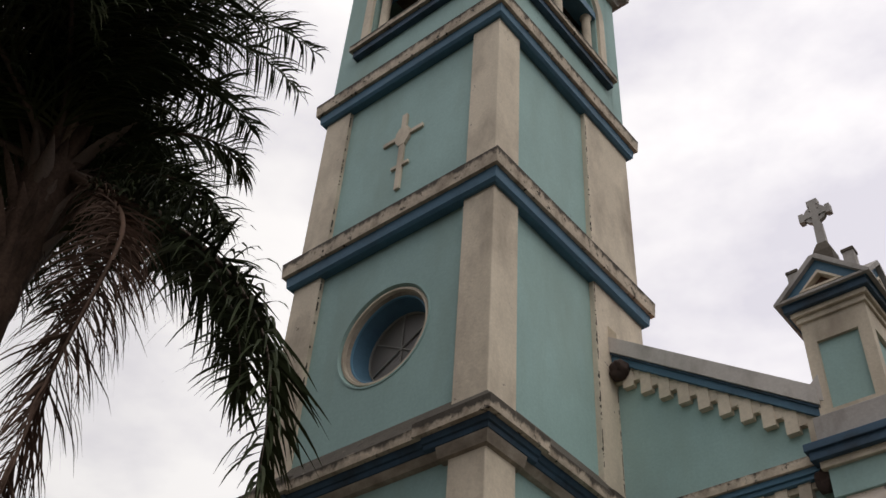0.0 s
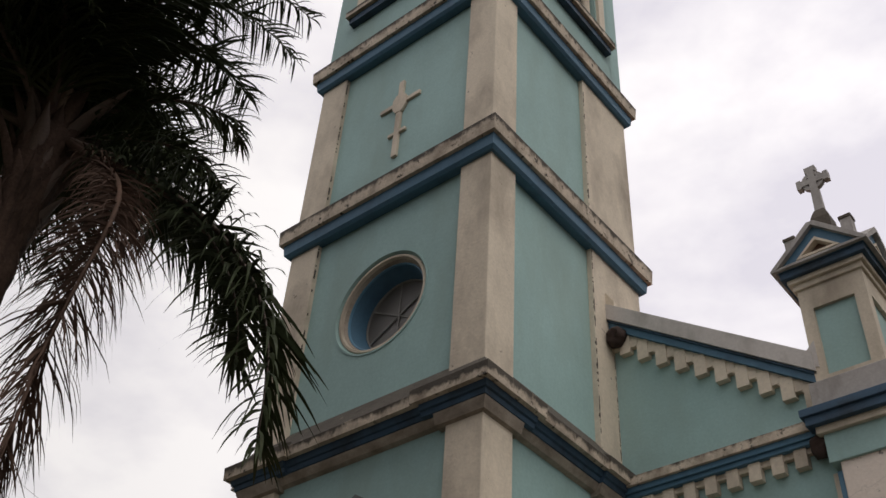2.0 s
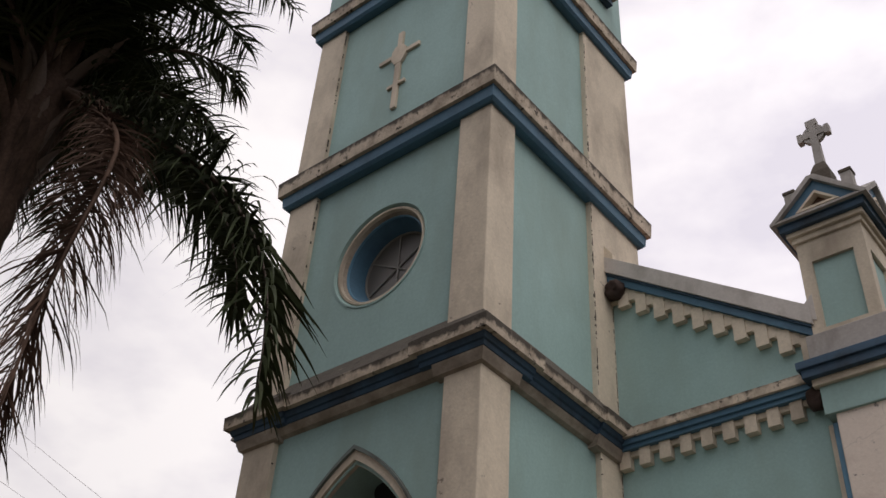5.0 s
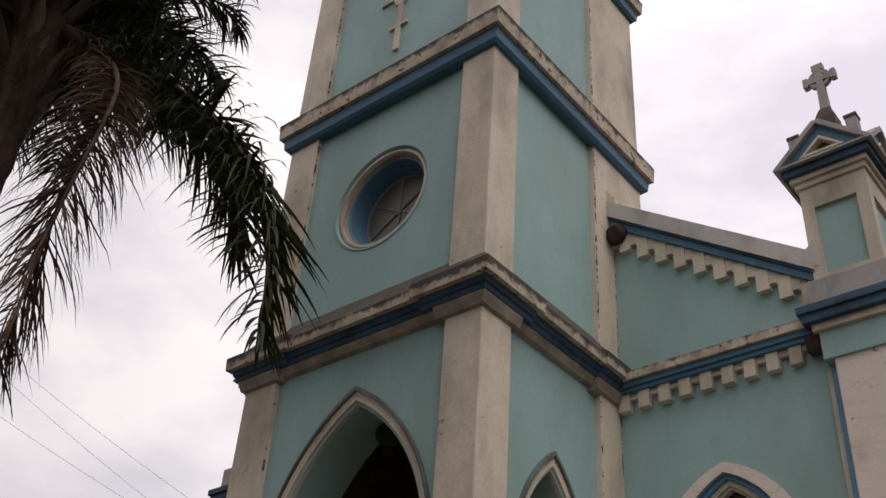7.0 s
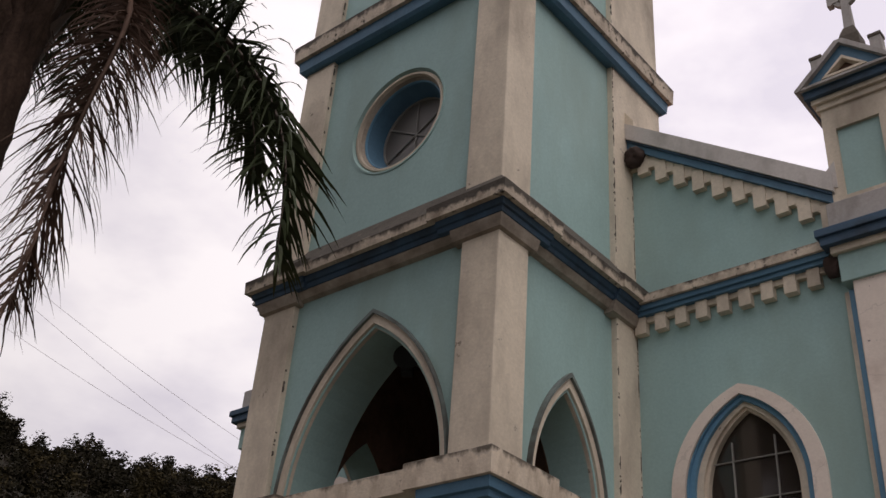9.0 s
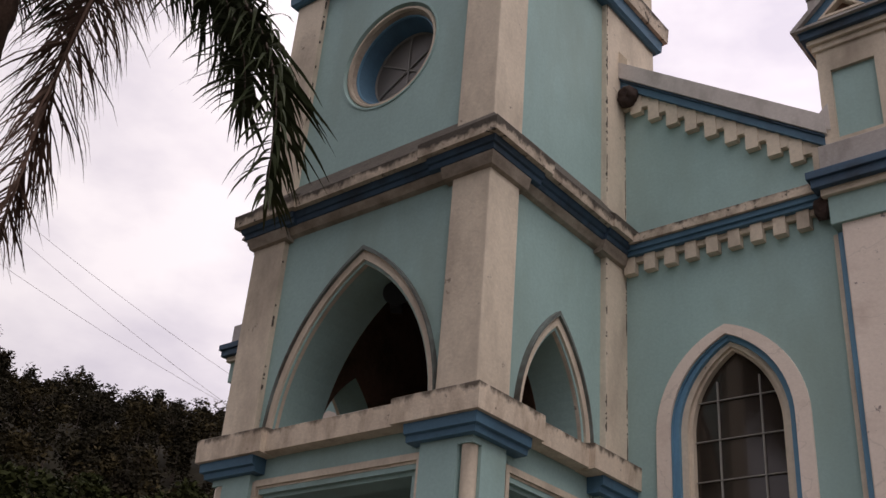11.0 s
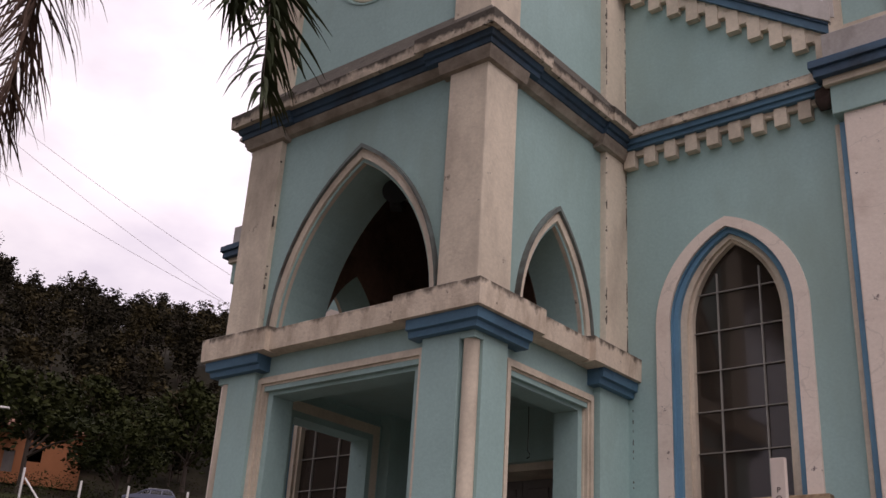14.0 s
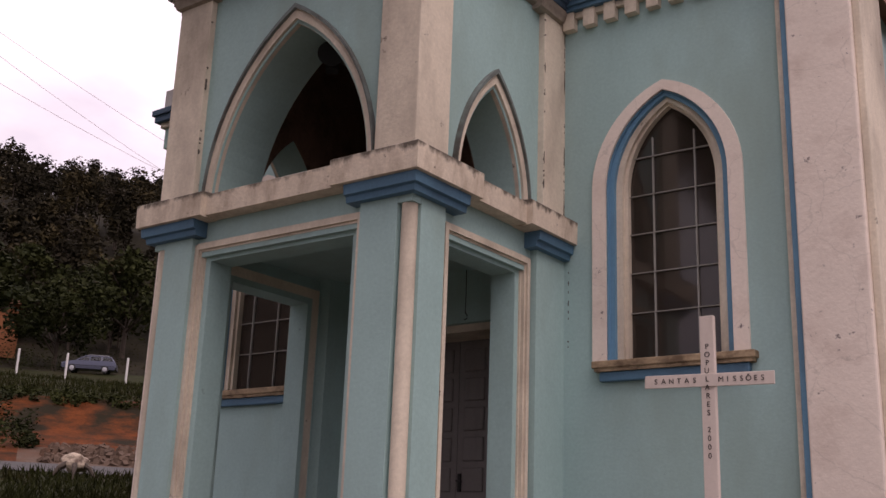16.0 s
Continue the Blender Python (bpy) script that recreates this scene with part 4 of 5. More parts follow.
tube(bm, [(0, 0, -0.52), (0.03, 0, -0.56), (0.03, 0, -0.60), (-0.01, 0, -0.61)], 0.008, 6)
part("hook", bm, IRON, pend)

# ---- the mission cross on the lawn ----
CX, CY, CZ0 = 2.48, 1.50, ground_z(2.48, 1.50)
mission = thing("wooden_cross", "pale painted wooden mission cross with dark lettering", "cross", at=(CX, CY, CZ0))
part("upright", boxed(-0.07, 0.07, -0.03, 0.03, -0.3, 2.445 - CZ0, bevel=0.008), CROSSWOOD, mission)
bm = boxed(-0.64, 0.64, -0.045, -0.028, -0.062, 0.062, bevel=0.006)
bmesh.ops.transform(bm, matrix=pose(0, 0, 1.825 - CZ0, 0, 1, 0), verts=bm.verts)
part("crossbar", bm, CROSSWOOD, mission)


def letter(ch, u, v, y, size):
    cu = bpy.data.curves.new("letter", "FONT")
    cu.body, cu.size, cu.align_x, cu.align_y, cu.extrude = ch, size, "CENTER", "CENTER", 0.002
    tmp = new("letter_tmp", cu)
    bpy.context.view_layer.update()
    me = bpy.data.meshes.new_from_object(tmp.evaluated_get(bpy.context.evaluated_depsgraph_get()))
    bpy.data.objects.remove(tmp)
    me.materials.clear()
    me.materials.append(LETTER)
    ob = new("letter", me)
    ob.parent = mission
    ob.matrix_basis = pose(u, y, v, 90, 0, 0)


for word, u0, step in (("SANTAS", -0.52, 0.079), ("MISSÕES", 0.135, 0.066)):
    for k, ch in enumerate(word):
        letter(ch, u0 + k * step, 1.824 - 0.0175 * (u0 + k * step) - CZ0, -0.048, 0.072)
for k, ch in enumerate("POPULARES"):
    letter(ch, 0.0, 2.145 - 0.0785 * k - CZ0, -0.049 if k in (3, 4, 5) else -0.033, 0.072)
for k, ch in enumerate("2000"):
    letter(ch, 0.0, 1.36 - 0.08 * k - CZ0, -0.033, 0.072)


# ---- trees ----
def leaf_mesh(name, spots_, size, mat, parent=None, seed=1, flat=0.6):
    """Many small leaves in one mesh: (place, spread) clumps with their number of leaves."""
    rg = random.Random(seed)
    vs, fs = [], []
    for c, spread, count in spots_:
        for _ in range(count):
            d = Vector((rg.gauss(0, 1), rg.gauss(0, 1), rg.gauss(0, 1)))
            d = d.normalized() * (rg.random() ** 0.45) * spread
            d.z *= flat + 0.2
            p = Vector(c) + d
            u = Vector((rg.gauss(0, 1), rg.gauss(0, 1), rg.gauss(0, 0.5))).normalized()
            w = u.cross(Vector((rg.gauss(0, 1), rg.gauss(0, 1), rg.gauss(0, 1)))).normalized()
            s = size * rg.uniform(0.5, 1.3)
            k = len(vs)
            vs += [p - u * s, p + w * s * 0.5, p + u * s, p - w * s * 0.45]
            fs.append((k, k + 1, k + 2, k + 3))
    me = bpy.data.meshes.new(name)
    me.from_pydata([tuple(v) for v in vs], [], fs)
    me.materials.append(mat)
    ob = new(name, me)
    ob.parent = parent
    return ob


def broadleaf(at, h, spread, seed, label, clear=0.28, leaf=0.34, density=60):
    rg = random.Random(seed)
    tree = thing("tree", label, "tree", "trees on the slope", at=at)
    bm = bmesh.new()
    top = Vector((rg.uniform(-0.5, 0.5), rg.uniform(-0.5, 0.5), h * 0.62))
    tube(bm, [(0, 0, -0.4), (0.05, 0, h * clear * 0.5), top * 0.55, top], [h * 0.028, h * 0.022, h * 0.016, h * 0.006], 9)
    part("trunk", bm, TRUNK, tree)
    clumps = []
    for k in range(11):
        a = k * 2.4 + rg.uniform(-0.3, 0.3)
        reach = spread * rg.uniform(0.45, 0.95)
        z0 = h * rg.uniform(clear, 0.5)
        tip = Vector((math.cos(a) * reach, math.sin(a) * reach, z0 + h * rg.uniform(0.08, 0.38)))
        base = top * (z0 / top.z)
        bm = bmesh.new()
        mid = base.lerp(tip, 0.5) + Vector((0, 0, 0.25))
        tube(bm, [base, mid, tip], [h * 0.011, h * 0.007, h * 0.002], 6)
        part("limb", bm, TRUNK, tree)
        for _ in range(5):
            o = Vector((rg.gauss(0, 0.22), rg.gauss(0, 0.22), rg.gauss(0.05, 0.12))) * spread
            clumps.append((tip.lerp(mid, rg.random() * 0.6) + o, spread * rg.uniform(0.16, 0.3), density))
    for _ in range(14):
        a, r = rg.uniform(0, 6.28), spread * math.sqrt(rg.random()) * 0.7
        clumps.append((Vector((math.cos(a) * r, math.sin(a) * r, h * (0.94 - 0.3 * (r / spread) ** 2 - rg.uniform(0, 0.12)))), spread * rg.uniform(0.16, 0.28), density))
    leaf_mesh("crown", clumps, leaf, LEAF, tree, seed)
    return tree


broadleaf(spot(62.2, 96), 11.2, 5.6, 3, "broad green tree with a forked trunk before the orange house", 0.26)
broadleaf(spot(57.6, 104), 9.6, 4.9, 5, "round olive green tree with a dense drooping crown", 0.12, 0.26, 80)
broadleaf(spot(54.3, 116), 12.0, 6.2, 8, "tall leafy green tree at the foot of the wooded hill", 0.2)
broadleaf(spot(66.4, 102), 11.5, 6.6, 11, "broad green tree at the foot of the wooded hill", 0.2)
broadleaf(spot(59.6, 124), 11.0, 5.6, 14, "dark green tree standing behind its neighbours on the slope", 0.15)

# the wooded hill, too many trees to count
clumps, olive, far_trunks = [], [], bmesh.new()
for k in range(560):
    az, r = rng.uniform(46, 74), rng.uniform(118, 290)
    if k < 90:
        r = rng.uniform(225, 275)
    p = spot(az, r)
    h = rng.uniform(5.5, 12.5) * (rng.choice((0.8, 1.0, 1.12)) if r < 200 else rng.choice((0.6, 0.8, 1.0)))
    if rng.random() < 0.3:
        for j in range(7):                      # tiered conifer
            z = h * (0.3 + 0.105 * j)
            clumps.append((p + Vector((0, 0, z)), h * 0.24 * (1.1 - j / 7.5) + 0.25, 44))
    else:
        kind_ = olive if rng.random() < 0.45 else clumps
        for j in range(8):                      # rounded crown
            b, c = rng.uniform(0, 6.28), rng.uniform(0.0, 0.24)
            o = Vector((math.cos(b) * c, math.sin(b) * c, 0.62 + math.sqrt(0.075 - c * c) * rng.uniform(-0.9, 1.0))) * h
            kind_.append((p + o, h * rng.uniform(0.12, 0.2), 62))
    tube(far_trunks, [p - Vector((0, 0, 0.5)), p + Vector((0, 0, h * 0.6))], [0.16, 0.07], 5)
wood = tagged(leaf_mesh("woodland", clumps, 0.40, DARKLEAF, None, 21, 0.8), "dense dark woodland covering the hillside", "woodland", kind="stuff")
tagged(leaf_mesh("olive_woodland", olive, 0.40, OLIVE, None, 22, 0.85), "brownish olive leafy trees among the dark woodland", "woodland", kind="stuff")
trunks = part("woodland_trunks", far_trunks, TRUNK, wood)

# scrub along the bank and grass tufts on the slope
clumps = []
for k in range(150):
    az, r = rng.uniform(50, 70), rng.choice((rng.uniform(41, 46), rng.uniform(84, 100), rng.uniform(94, 118)))
    if 52.5 < az < 58.2 and r < 96:
        continue
    s = rng.uniform(0.35, 0.8) if r < 50 else rng.uniform(0.9, 2.0)
    if r < 50 and az < 57.5:
        continue
    clumps.append((spot(az, r) + Vector((0, 0, s * 0.5)), s, 90))
for k in range(150):                            # overgrown end of the bank, and its shaggy lip
    if k < 90:
        az, r, s = rng.uniform(58.2, 70), rng.uniform(41, 50.5), rng.uniform(0.3, 0.75)
    else:
        az, r, s = rng.uniform(50, 60), rng.uniform(49.6, 51.5), rng.uniform(0.2, 0.45)
    clumps.append((spot(az, r) + Vector((0, 0, s * 0.3)), s, 90))
tagged(leaf_mesh("scrub", clumps, 0.10, LEAF, None, 31, 0.7), "low green scrub along the bank and the fence", "scrub", kind="stuff")
vs, fs = [], []
for k in range(16000):
    az, r = rng.uniform(50, 70), rng.choice((rng.uniform(17, 34.8), rng.uniform(50, 82)))
    p = spot(az, r)
    h, w, a = rng.uniform(0.06, 0.2) * (1 + r / 60), 0.02 * (1 + r / 50), rng.uniform(0, 6.28)
    d = Vector((math.cos(a), math.sin(a), 0))
    tip = p + Vector((rng.gauss(0, 0.1), rng.gauss(0, 0.1), h))
    i = len(vs)
    vs += [tuple(p - d * w), tuple(p + d * w), tuple(tip)]
    fs.append((i, i + 1, i + 2))
me = bpy.data.meshes.new("grass_tufts")
me.from_pydata(vs, [], fs)
me.materials.append(GRASS)
tagged(new("grass_tufts", me), "short rough grass on the slope", "grass", kind="stuff")

# rubble at the foot of the red bank
bm = bmesh.new()
for k in range(420):
    p = spot(50 + 7.5 * rng.random() ** 1.3, rng.uniform(39.8, 43.5))
    s = rng.uniform(0.05, 0.16)
    m = Matrix.Translation(p) @ Euler((rng.uniform(0, 3), rng.uniform(0, 3), rng.uniform(0, 3))).to_matrix().to_4x4()
    box(bm, -s, s, -s * 0.8, s * 0.8, -s * 0.6, s * 0.6, m=m)
tagged(part("rubble", bm, RUBBLE), "pale broken stones at the foot of the red bank", "rubble", kind="stuff")

# stump beside the road
at = spot(55.9, 33.3)
stump = thing("tree_stump", "bleached uprooted stump with dark roots beside the road", "tree stump", at=at)
bm = bmesh.new()
bmesh.ops.create_icosphere(bm, subdivisions=3, radius=0.34)
for v in bm.verts:
    v.co = Vector((v.co.x * 1.25, v.co.y, v.co.z * 0.8 + 0.42)) + v.co * 0.35 * noise.noise(v.co * 4)
part("wood", bm, STRAW, stump)
for k in range(6):
    a = 0.4 + k * 1.05
    bm = bmesh.new()
    tube(bm, [(0.2 * math.cos(a), 0.2 * math.sin(a), 0.4), (0.5 * math.cos(a), 0.5 * math.sin(a), 0.25), (0.75 * math.cos(a), 0.75 * math.sin(a), -0.1)], [0.11, 0.07, 0.03], 7)
    part("root", bm, TRUNK, stump)


# ---- fence posts ----
def fence_post(az, r, lean, brace=False):
    post = thing("fence_post", "white painted fence post leaning on the slope" if not brace else "white painted corner fence post with a slanting brace", "fence post", "white fence posts", at=spot(az, r))
    bm = bmesh.new()
    box(bm, -0.065, 0.065, -0.065, 0.065, -0.2, 1.95 if not brace else 2.4, bevel=0.015, m=Matrix.Rotation(radians(lean), 4, Vector((0.55, 0.83, 0))))
    part("post", bm, POST, post)
    if brace:
        bm = bmesh.new()
        tube(bm, [(0.10, 0.1, 1.7), (1.35, 1.0, -0.1)], 0.07, 8)
        part("brace", bm, POST, post)


fence_post(59.3, 82, 3)
fence_post(56.95, 82, 3)
fence_post(53.95, 82, 4)
fence_post(62.1, 82, 4, True)
fence_post(63.9, 82, -3)


# ---- parked station wagon ----
def wagon(at, heading, paint, label):
    car = thing("station_wagon", label, "car", "parked cars", at=at)
    car.rotation_euler = (0, 0, heading)
    prof = [(-2.12, 0.30), (-2.16, 0.55), (-2.1, 0.74), (-1.2, 0.92), (-0.95, 0.94), (1.95, 0.98), (2.12, 0.86), (2.14, 0.5), (2.05, 0.28)]
    bm = bmesh.new()
    loft(bm, [[(x, y * (0.97 if z < 0.5 else 1.0), z) for x, z in prof] for y in (-0.82, -0.78, 0.78, 0.82)])
    part("body", bm, paint, car)
    roof = [(-0.35, 1.38), (0.2, 1.43), (1.5, 1.40), (1.72, 1.36), (1.7, 1.32), (-0.32, 1.33)]
    bm = bmesh.new()
    loft(bm, [[(x, y, z) for x, z in roof] for y in (-0.62, -0.55, 0.55, 0.62)])
    part("roof", bm, paint, car)
    for y in (-0.7, 0.7):
        s = 1 if y > 0 else -1
        for xb, xt in ((-1.02, -0.33), (0.02, 0.05), (0.98, 0.96), (1.98, 1.70)):
            bm = bmesh.new()
            tube(bm, [(xb, s * 0.78, 0.94), (xt, s * 0.6, 1.37)], 0.04, 6)
            part("pillar", bm, paint, car)
        bm = bmesh.new()
        q = [(-0.98, 0.96), (1.92, 0.99), (1.66, 1.35), (-0.30, 1.35)]
        loft(bm, [[(x, s * (0.775 - (z - 0.95) * 0.42) - s * o, z) for x, z in q] for o in (0.0, 0.012)])
        part("side_window", bm, CARGLASS, car)
        bm = bmesh.new()
        box(bm, -2.0, 2.05, s * 0.8 - 0.02, s * 0.8 + 0.035, 0.52, 0.58)
        part("side_strip", bm, RUBBER, car)
    for x0, x1 in ((-1.0, -0.32), (1.95, 1.68)):
        bm = bmesh.new()
        loft(bm, [[(x0 + o, -0.74, 0.96), (x0 + o, 0.74, 0.96), (x1 + o, 0.58, 1.36), (x1 + o, -0.58, 1.36)] for o in (0, 0.012)])
        part("windscreen", bm, CARGLASS, car)
    for x in (-1.32, 1.30):
        for s in (-1, 1):
            wheel = new("wheel")
            wheel.parent = car
            wheel.location = (x, s * 0.74, 0.3)
            for nm, r0, r1, mat in (("tyre", 0.31, 0.19, RUBBER), ("rim", 0.2, 0.05, STEEL)):
                bm = bmesh.new()
                loft(bm, [[(r * math.cos(2 * math.pi * i / 20), y * s, r * math.sin(2 * math.pi * i / 20)) for i in range(20)] for r, y in ((r0 * 0.94, -0.10), (r0, -0.07), (r0, 0.07), (r0 * 0.94, 0.10), (r1, 0.095 if nm == "tyre" else 0.112))])
                part(nm, bm, mat, wheel)
    part("bumper", boxed(-2.22, -2.08, -0.8, 0.8, 0.32, 0.52, bevel=0.04), RUBBER, car)
    part("bumper", boxed(2.06, 2.2, -0.8, 0.8, 0.32, 0.52, bevel=0.04), RUBBER, car)
    for s in (-1, 1):
        part("headlight", boxed(-2.17, -2.08, s * 0.62 - 0.14, s * 0.62 + 0.14, 0.58, 0.72, bevel=0.03), STEEL, car)
        bm = bmesh.new()
        tube(bm, [(-0.2, s * 0.56, 1.43), (0, s * 0.56, 1.48), (1.4, s * 0.56, 1.46), (1.55, s * 0.56, 1.41)], 0.018, 6)
        part("roof_rail", bm, STEEL, car)
    return car


car_at = spot(55.8, 92)
wagon(car_at + Vector((0, 0, 0.1)), radians(55 - 8), CARPAINT, "silver blue station wagon parked behind the white posts")

# ---- orange house behind the trees ----
h_at = spot(62.9, 112)
house = thing("house", "single-storey orange house half hidden by trees", "house", at=h_at)
house.rotation_euler = (0, 0, radians(60))
bm = bmesh.new()
slab(bm, [rect(-6.6, 6.6, -1, 4.2), rect(-3.6, -2.3, 1.2, 2.5), rect(1.6, 2.9, 1.2, 2.5), rect(-0.5, 0.5, 0.02, 2.1)], front(-4), 0, 0.25)
part("wall", bm, ORANGE, house)
for s in (-1, 1):
    part("wall", boxed(s * 6.47 - 0.13, s * 6.47 + 0.13, -3.75, 4, -1, 4.2), ORANGE, house)
part("wall", boxed(-6.6, 6.6, 4, 4.25, -1, 4.2), ORANGE, house)
bm = bmesh.new()
loft(bm, [[(-7.1, -4.7, 4.15), (7.1, -4.7, 4.15), (7.1, 4.7, 4.15), (-7.1, 4.7, 4.15)], [(-7.1, -4.7, 4.3), (7.1, -4.7, 4.3), (7.1, 4.7, 4.3), (-7.1, 4.7, 4.3)], [(-5, -0.05, 5.9), (5, -0.05, 5.9), (5, 0.05, 5.9), (-5, 0.05, 5.9)]])
part("roof", bm, TILE, house)
for u in (-2.95, 2.25):
    wdw = part("window", boxed(u - 0.65, u + 0.65, -3.9, -3.85, 1.2, 2.5), CARGLASS, house)
part("door", boxed(-0.5, 0.5, -3.9, -3.84, 0.02, 2.1), DOORWOOD, house)

# ---- street lamp and cables ----
lamp_at = spot(65.3, 72)
lamp = thing("street_lamp", "grey street lamp on a slim pole with a short arm", "street lamp", at=lamp_at)
bm = bmesh.new()
tube(bm, [(0, 0, -0.3), (0, 0, 3.5), (0, 0, 5.9)], [0.09, 0.075, 0.06], 10)
part("pole", bm, WIRE, lamp)
bm = bmesh.new()
tube(bm, [(0, 0, 5.75), (0.5, 0.8, 5.9), (0.95, 1.5, 5.92)], 0.035, 8)
part("arm", bm, WIRE, lamp)
bm = bmesh.new()
box(bm, -0.14, 0.14, -0.3, 0.3, -0.06, 0.07, bevel=0.03, m=Matrix.Translation((1.1, 1.75, 5.9)) @ Matrix.Rotation(radians(-32), 4, "Z"))
part("head", bm, POST, lamp)


def cable(a, b, sag):
    """An overhead line through two places, run on past both."""
    a, b = Vector(a), Vector(b)
    bm = bmesh.new()
    pts = []
    for i in range(25):
        k = -1.2 + 3.6 * i / 24
        p = a.lerp(b, k)
        p.z += sag * ((k - 0.5) ** 2 - 0.25)
        pts.append(p)
    tube(bm, pts, 0.009, 5)
    tagged(part("overhead_cable", bm, WIRE), "thin overhead cable crossing the sky behind the church", "cable", "overhead cables")


cable((-34.2, 11.1, 21.6), (-29.55, 18.9, 16.95), 0.5)
cable((-34.2, 11.0, 20.75), (-29.65, 18.7, 15.75), 0.5)
cable((-34.4, 10.7, 19.4), (-29.65, 18.75, 15.6), 0.5)


# ---- the palm before the tower ----
PALM = (-2.55, -4.85)
CROWN = 8.95
palm_base = ground_z(*PALM)
palm = thing("palm_tree", "tall feather palm with drooping dark green and dry brown fronds", "palm tree", at=(PALM[0], PALM[1], palm_base))
PB = Vector((PALM[0], PALM[1], palm_base))
bm = bmesh.new()
rings, n = [], 22
H = CROWN - palm_base
for i in range(90):
    z = H * i / 89 * 1.02 - 0.3
    flare = 0.12 * math.exp(-z / 0.5) + 0.11 * max(0, (z - H * 0.82) / (H * 0.18))
    r0 = 0.215 + flare + 0.012 * (i % 3 == 0)
    rings.append([((r0 + 0.03 * noise.noise(Vector((math.cos(a) * 2, math.sin(a) * 2, z * 4)))) * math.cos(a),
                   (r0 + 0.03 * noise.noise(Vector((math.cos(a) * 2, math.sin(a) * 2, z * 4)))) * math.sin(a), z)
                  for a in (2 * math.pi * k / n for k in range(n))])
loft(bm, rings)
smooth(part("trunk", bm, BARK, palm), 60)

pr = random.Random(12)


def heading(az):
    return Vector((-math.sin(radians(az)), math.cos(radians(az)), 0))


def frond(az, lift, length, drop, dead=False, lo=0.0, seed=0, leaf=0.78, density=150, power=1.0, limp=1.0, wide=0.0125, turn=0.0, tiers=(-35, -8, 22, 48), forward=(0.45, 0.85), spin=1.0, stiff=0.0):
    """A feather leaf: its midrib leaves the crown along az at the angle lift and bends down by drop; leaflets stand off it in several planes and hang at their tips."""
    rg = random.Random(seed)
    out, steps = heading(az), 40
    p = Vector((0, 0, H + lo)) + out * 0.16
    pts, tans = [p.copy()], []
    for i in range(steps):
        s = (i + 0.5) / steps
        a = max(radians(-87), radians(lift) - radians(drop) * s ** power)
        wob = heading(az + turn * s + 6 * math.sin(3 * s + seed))
        t = wob * math.cos(a) + Vector((0, 0, math.sin(a)))
        tans.append(t)
        p = p + t * (length / steps)
        pts.append(p.copy())
    tans.append(tans[-1])
    fr = new("frond")
    fr.parent = palm
    bm = bmesh.new()
    tube(bm, pts, [0.05 * (1 - i / steps) ** 1.3 + 0.006 for i in range(steps + 1)], 7)
    smooth(part("midrib", bm, DEADFROND if dead else BOOT, fr), 60)
    vs, fs = [], []
    down = Vector((0, 0, -1))
    for k in range(density * 2):
        s = 0.10 + 0.90 * (k / (density * 2 - 1)) + rg.uniform(-0.006, 0.006)
        s = min(max(s, 0.08), 0.999)
        i = min(int(s * steps), steps - 1)
        base = pts[i].lerp(pts[i + 1], s * steps - i)
        t = tans[i]
        side_ = t.cross(Vector((0, 0, 1)))
        if side_.length < 0.15:
            side_ = out.cross(Vector((0, 0, 1)))
        side_.normalize()
        nrm = side_.cross(t).normalized()
        sgn = 1 if k % 2 else -1
        tier = rg.choice(tiers) + rg.uniform(-9, 9)
        d = (side_ * sgn * math.cos(radians(tier)) + nrm * math.sin(radians(tier))) + t * rg.uniform(*forward)
        d.normalize()
        ln = leaf * (0.45 + 0.75 * math.sin(math.pi * min(1, s * 0.86 + 0.08)) ** 0.8) * rg.uniform(0.72, 1.1)
        if s > 0.9:
            ln *= 0.75
        hang = limp * (rg.uniform(0.55, 1.15) if not dead else rg.uniform(0.75, 1.6))
        if sgn < 0:                             # leaflets on one side stand off more stiffly
            hang, ln = hang * (1 - stiff), ln * (1 - 0.15 * stiff)
        else:
            ln *= 1 + 0.65 * stiff
        w0 = wide * rg.uniform(0.75, 1.2)
        q, cur, segs = base.copy(), d.copy(), 5
        across = cur.cross(t)
        if across.length < 0.05:
            across = side_
        across.normalize()
        roll_ = rg.uniform(-spin, spin)
        across = (across * math.cos(roll_) + cur.cross(across) * math.sin(roll_)).normalized()
        kf = len(vs)
        for j in range(segs + 1):
            w = w0 * (0.55, 1.0, 1.0, 0.8, 0.5, 0.06)[j]
            vs += [tuple(q - across * w), tuple(q + across * w)]
            cur = (cur + down * hang * 0.36 * (0.3 + j / segs)).normalized()
            if dead:
                cur = (cur + Vector((rg.gauss(0, 0.07), rg.gauss(0, 0.07), 0))).normalized()
            q = q + cur * (ln / segs)
            if j:
                across = (across + Vector((rg.gauss(0, 0.12), rg.gauss(0, 0.12), rg.gauss(0, 0.12)))).normalized()
        for j in range(segs):
            m = kf + 2 * j
            fs.append((m, m + 1, m + 3, m + 2))
    me = bpy.data.meshes.new("foliage")
    me.from_pydata(vs, [], fs)
    me.materials.append(DEADFROND if dead else FROND)
    ob = new("foliage", me)
    ob.parent = fr
    if dead:
        tagged(fr, "dry brown hanging frond")
    return fr


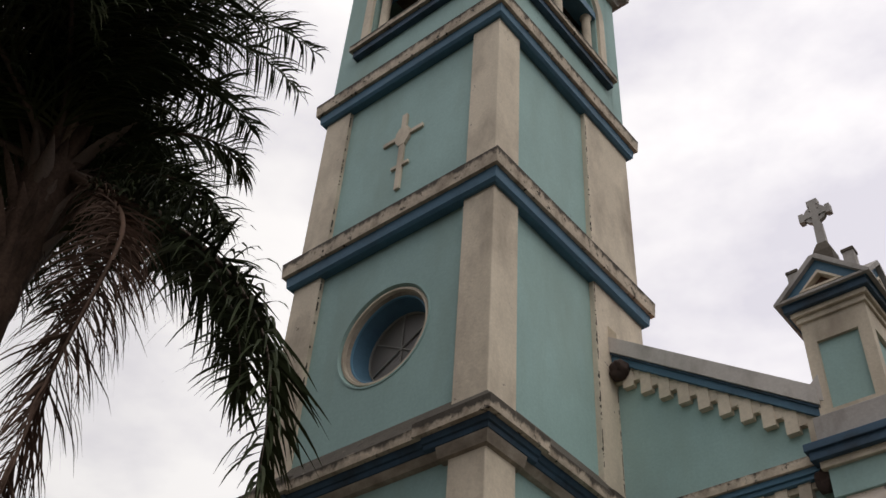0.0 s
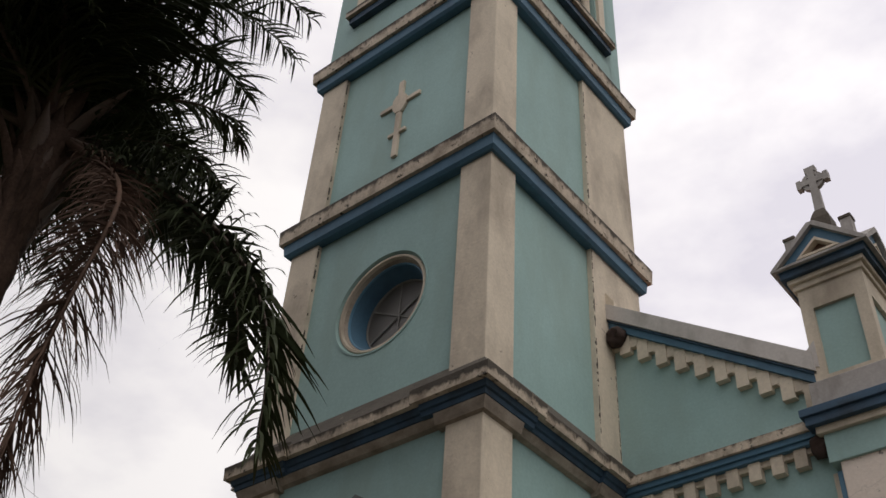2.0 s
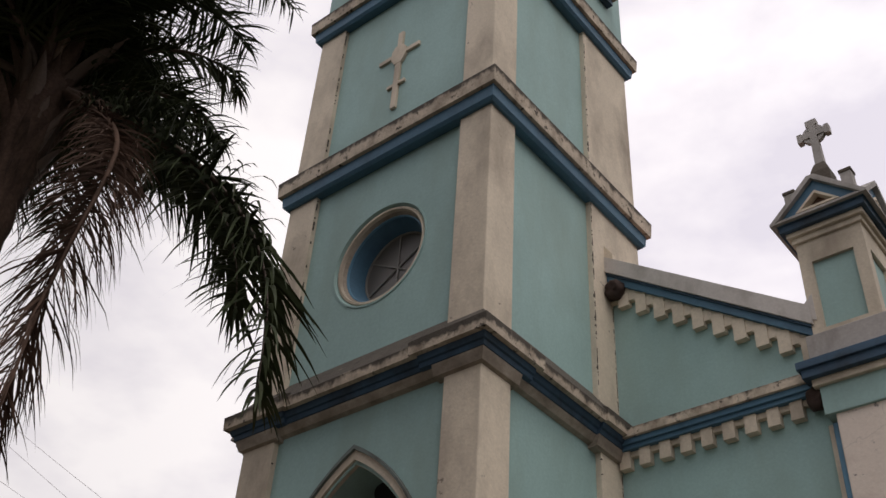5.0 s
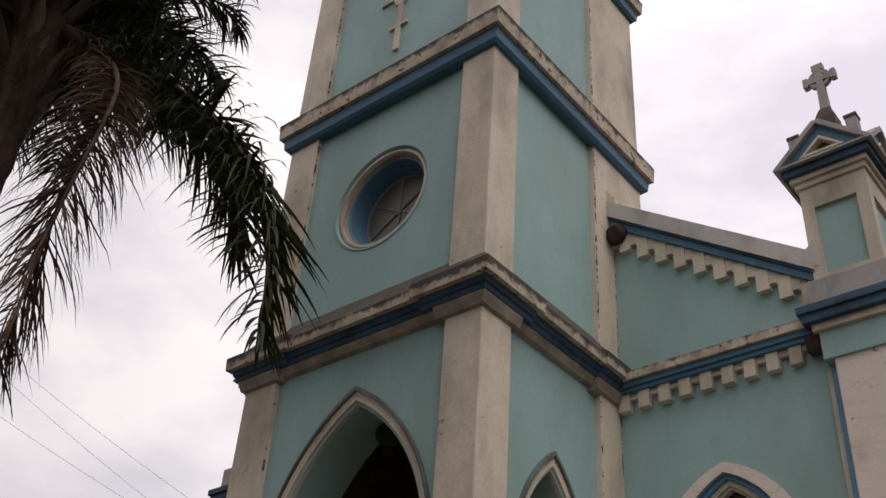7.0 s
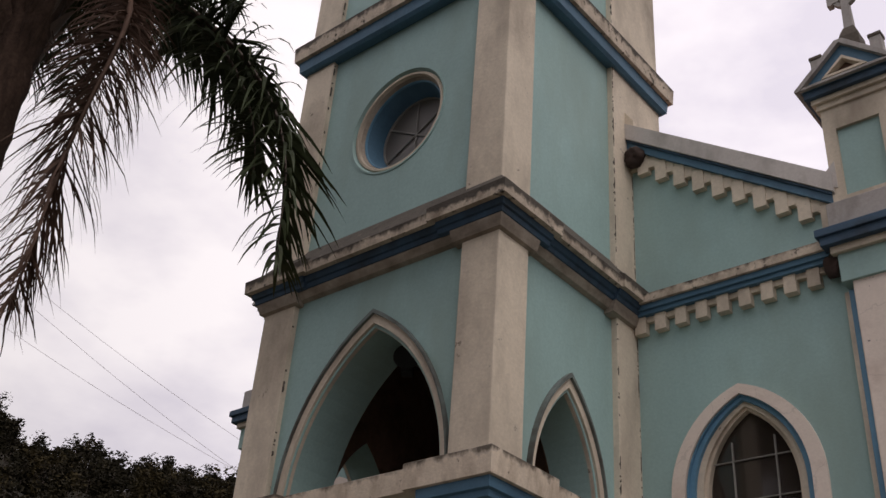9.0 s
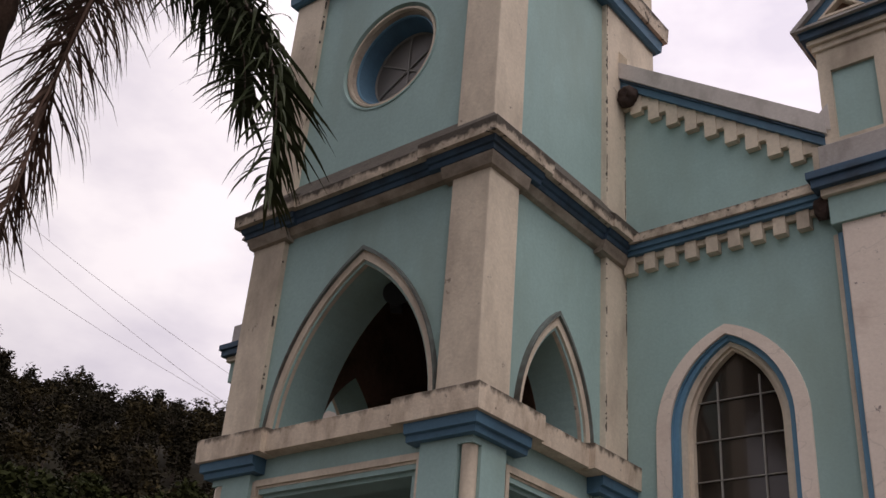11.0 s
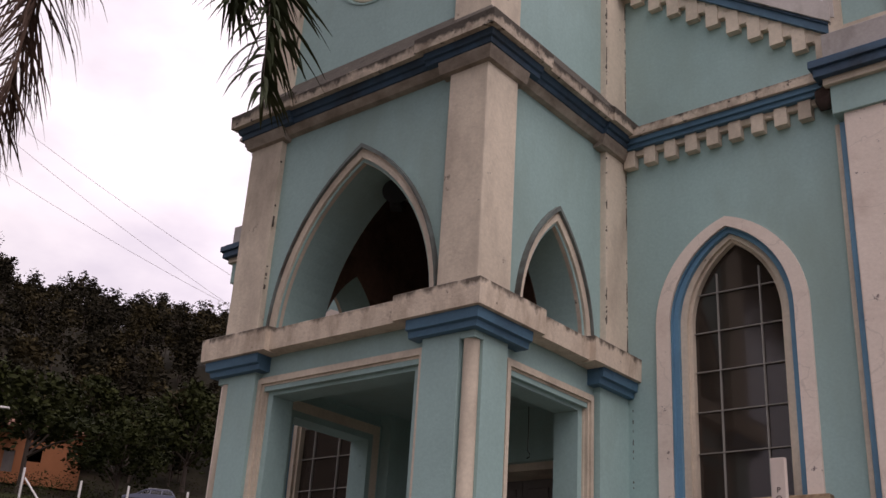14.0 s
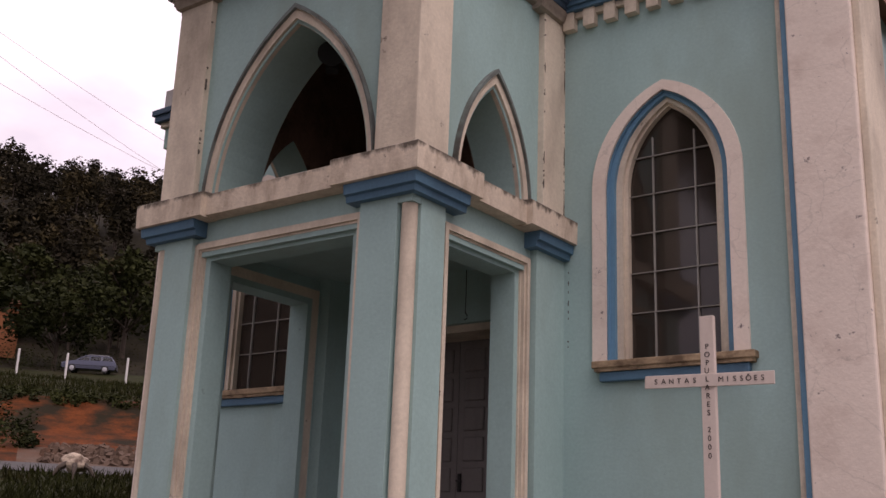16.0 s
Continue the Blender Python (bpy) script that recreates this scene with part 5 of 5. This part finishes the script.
# fronds that hang towards the church
frond(-62.5, -29.0, 5.4, 75, lo=-0.1, power=1.9, stiff=0.4, seed=1, leaf=0.97, density=135, limp=0.85, wide=0.020, tiers=(-14, 6, 24), forward=(0.5, 0.75), spin=0.6)
frond(-58, -26, 4.3, 60, lo=-0.12, power=1.5, stiff=0.45, seed=2, leaf=0.95, density=120, limp=0.65, wide=0.019, tiers=(-30, -8, 20), forward=(0.45, 0.75), spin=0.8)
frond(-46, -16, 3.4, 66, lo=-0.1, power=1.3, seed=24, leaf=0.9, density=120, limp=0.8, wide=0.017, forward=(0.5, 0.9))
frond(-34.8, 64.8, 2.6, 138, lo=-0.06, power=1.65, seed=3, leaf=0.62, density=110, limp=1.1, wide=0.016)
frond(-24, 45, 2.2, 110, lo=-0.1, power=1.4, seed=22, leaf=0.6, density=110, limp=1.1, wide=0.016)
frond(-3.6, 89, 5.7, 112, lo=0.1, power=2.2, seed=4, leaf=0.75, density=140, limp=1.5, wide=0.018)
frond(-16, 89, 5.9, 98, lo=0.2, power=2.2, seed=5, leaf=0.85, density=140, limp=1.6, wide=0.018)
frond(8, 84, 4.6, 95, lo=0.1, power=1.9, seed=23, leaf=0.9, density=150, limp=1.4, wide=0.019)
frond(-70.3, -40.2, 6.45, 64.1, lo=-0.13, power=1.64, turn=-103.2, dead=True, seed=6, leaf=0.80, density=330, limp=0.7, wide=0.0085, tiers=(-40, -15, 10, 40), forward=(0.9, 1.6))
# the rest of the crown
for k, (az, lift, length, drop) in enumerate(((71, 60, 4.4, 100), (52, 62, 3.4, 75), (90, 64, 3.8, 75), (32, 66, 3.4, 90), (110, 66, 4.5, 120), (75, 80, 4.6, 110), (20, 74, 2.6, 80),
                                              (-100, 84, 4.6, 60), (-120, 80, 4.8, 70), (130, 55, 4.4, 110), (-150, 72, 4.0, 120), (160, 70, 4.4, 120), (-115, 84, 3.8, 120), (-130, 66, 3.4, 125),
                                              (-165, 45, 4.2, 105), (180, 25, 4.0, 90), (145, 30, 4.2, 95), (-140, 88, 4.4, 100), (60, 72, 4.4, 120),
                                              (95, 62, 4.5, 115), (-88, 88, 5.2, 55), (140, 84, 4.6, 100),
                                              (-105, 70, 3.6, 50), (-135, 75, 3.4, 50), (-170, 80, 3.6, 60), (170, 85, 3.2, 40), (-80, 78, 3.4, 45), (40, 85, 3.4, 60), (-155, 50, 3.2, 60))):
    frond(az, lift, length, drop, lo=pr.uniform(-0.1, 0.35), seed=30 + k, leaf=1.05, density=170, wide=0.019)


# old leaf bases and woody flower sheaths round the top of the trunk
def sheath(az, z, lean, length, width, mat, name):
    out = heading(az)
    sidev = out.cross(Vector((0, 0, 1)))
    rings = []
    for j in range(9):
        s = j / 8
        w = width * (0.55 + 0.6 * math.sin(math.pi * min(1, s * 0.8 + 0.1))) * (1 - s ** 4) + 0.004
        c = Vector((0, 0, H + z)) + out * (0.20 + length * s * math.sin(radians(lean)) + 0.05 * s * s) + Vector((0, 0, length * s * math.cos(radians(lean))))
        rings.append([c + sidev * w * math.cos(a) + out * (0.045 * math.sin(a) - 0.05 * math.cos(a) ** 2) * (1 - 0.7 * s) for a in (2 * math.pi * k / 12 for k in range(12))])
    bm = bmesh.new()
    loft(bm, rings)
    smooth(part(name, bm, mat, palm), 60)


for k in range(40):
    sheath(k * 137.5, -1.7 + 0.045 * k + pr.uniform(-0.05, 0.05), pr.uniform(8, 26), pr.uniform(0.4, 0.9), pr.uniform(0.05, 0.09), BARK if k % 5 else BOOT, "leaf_base")
sheath(-135, 0.05, 8, 1.5, 0.085, PALEBOOT, "flower_sheath")
sheath(-112, -0.1, 14, 1.15, 0.055, PALEBOOT, "flower_sheath")
sheath(-60, -0.1, 36, 0.95, 0.08, BOOT, "flower_sheath")
# loose fibres hanging from the old bases
bm = bmesh.new()
for k in range(90):
    a, z = pr.uniform(0, 6.28), H - pr.uniform(0.2, 2.2)
    r = 0.27
    p = Vector((r * math.cos(a), r * math.sin(a), z))
    l = pr.uniform(0.1, 0.4)
    tube(bm, [p, p + Vector((0.06 * math.cos(a), 0.06 * math.sin(a), -l * 0.4)), p + Vector((0.07 * math.cos(a) + pr.gauss(0, 0.05), 0.07 * math.sin(a), -l))], [0.006, 0.005, 0.002], 4)
tagged(part("bark_fibre", bm, BARK, palm), kind="stuff")
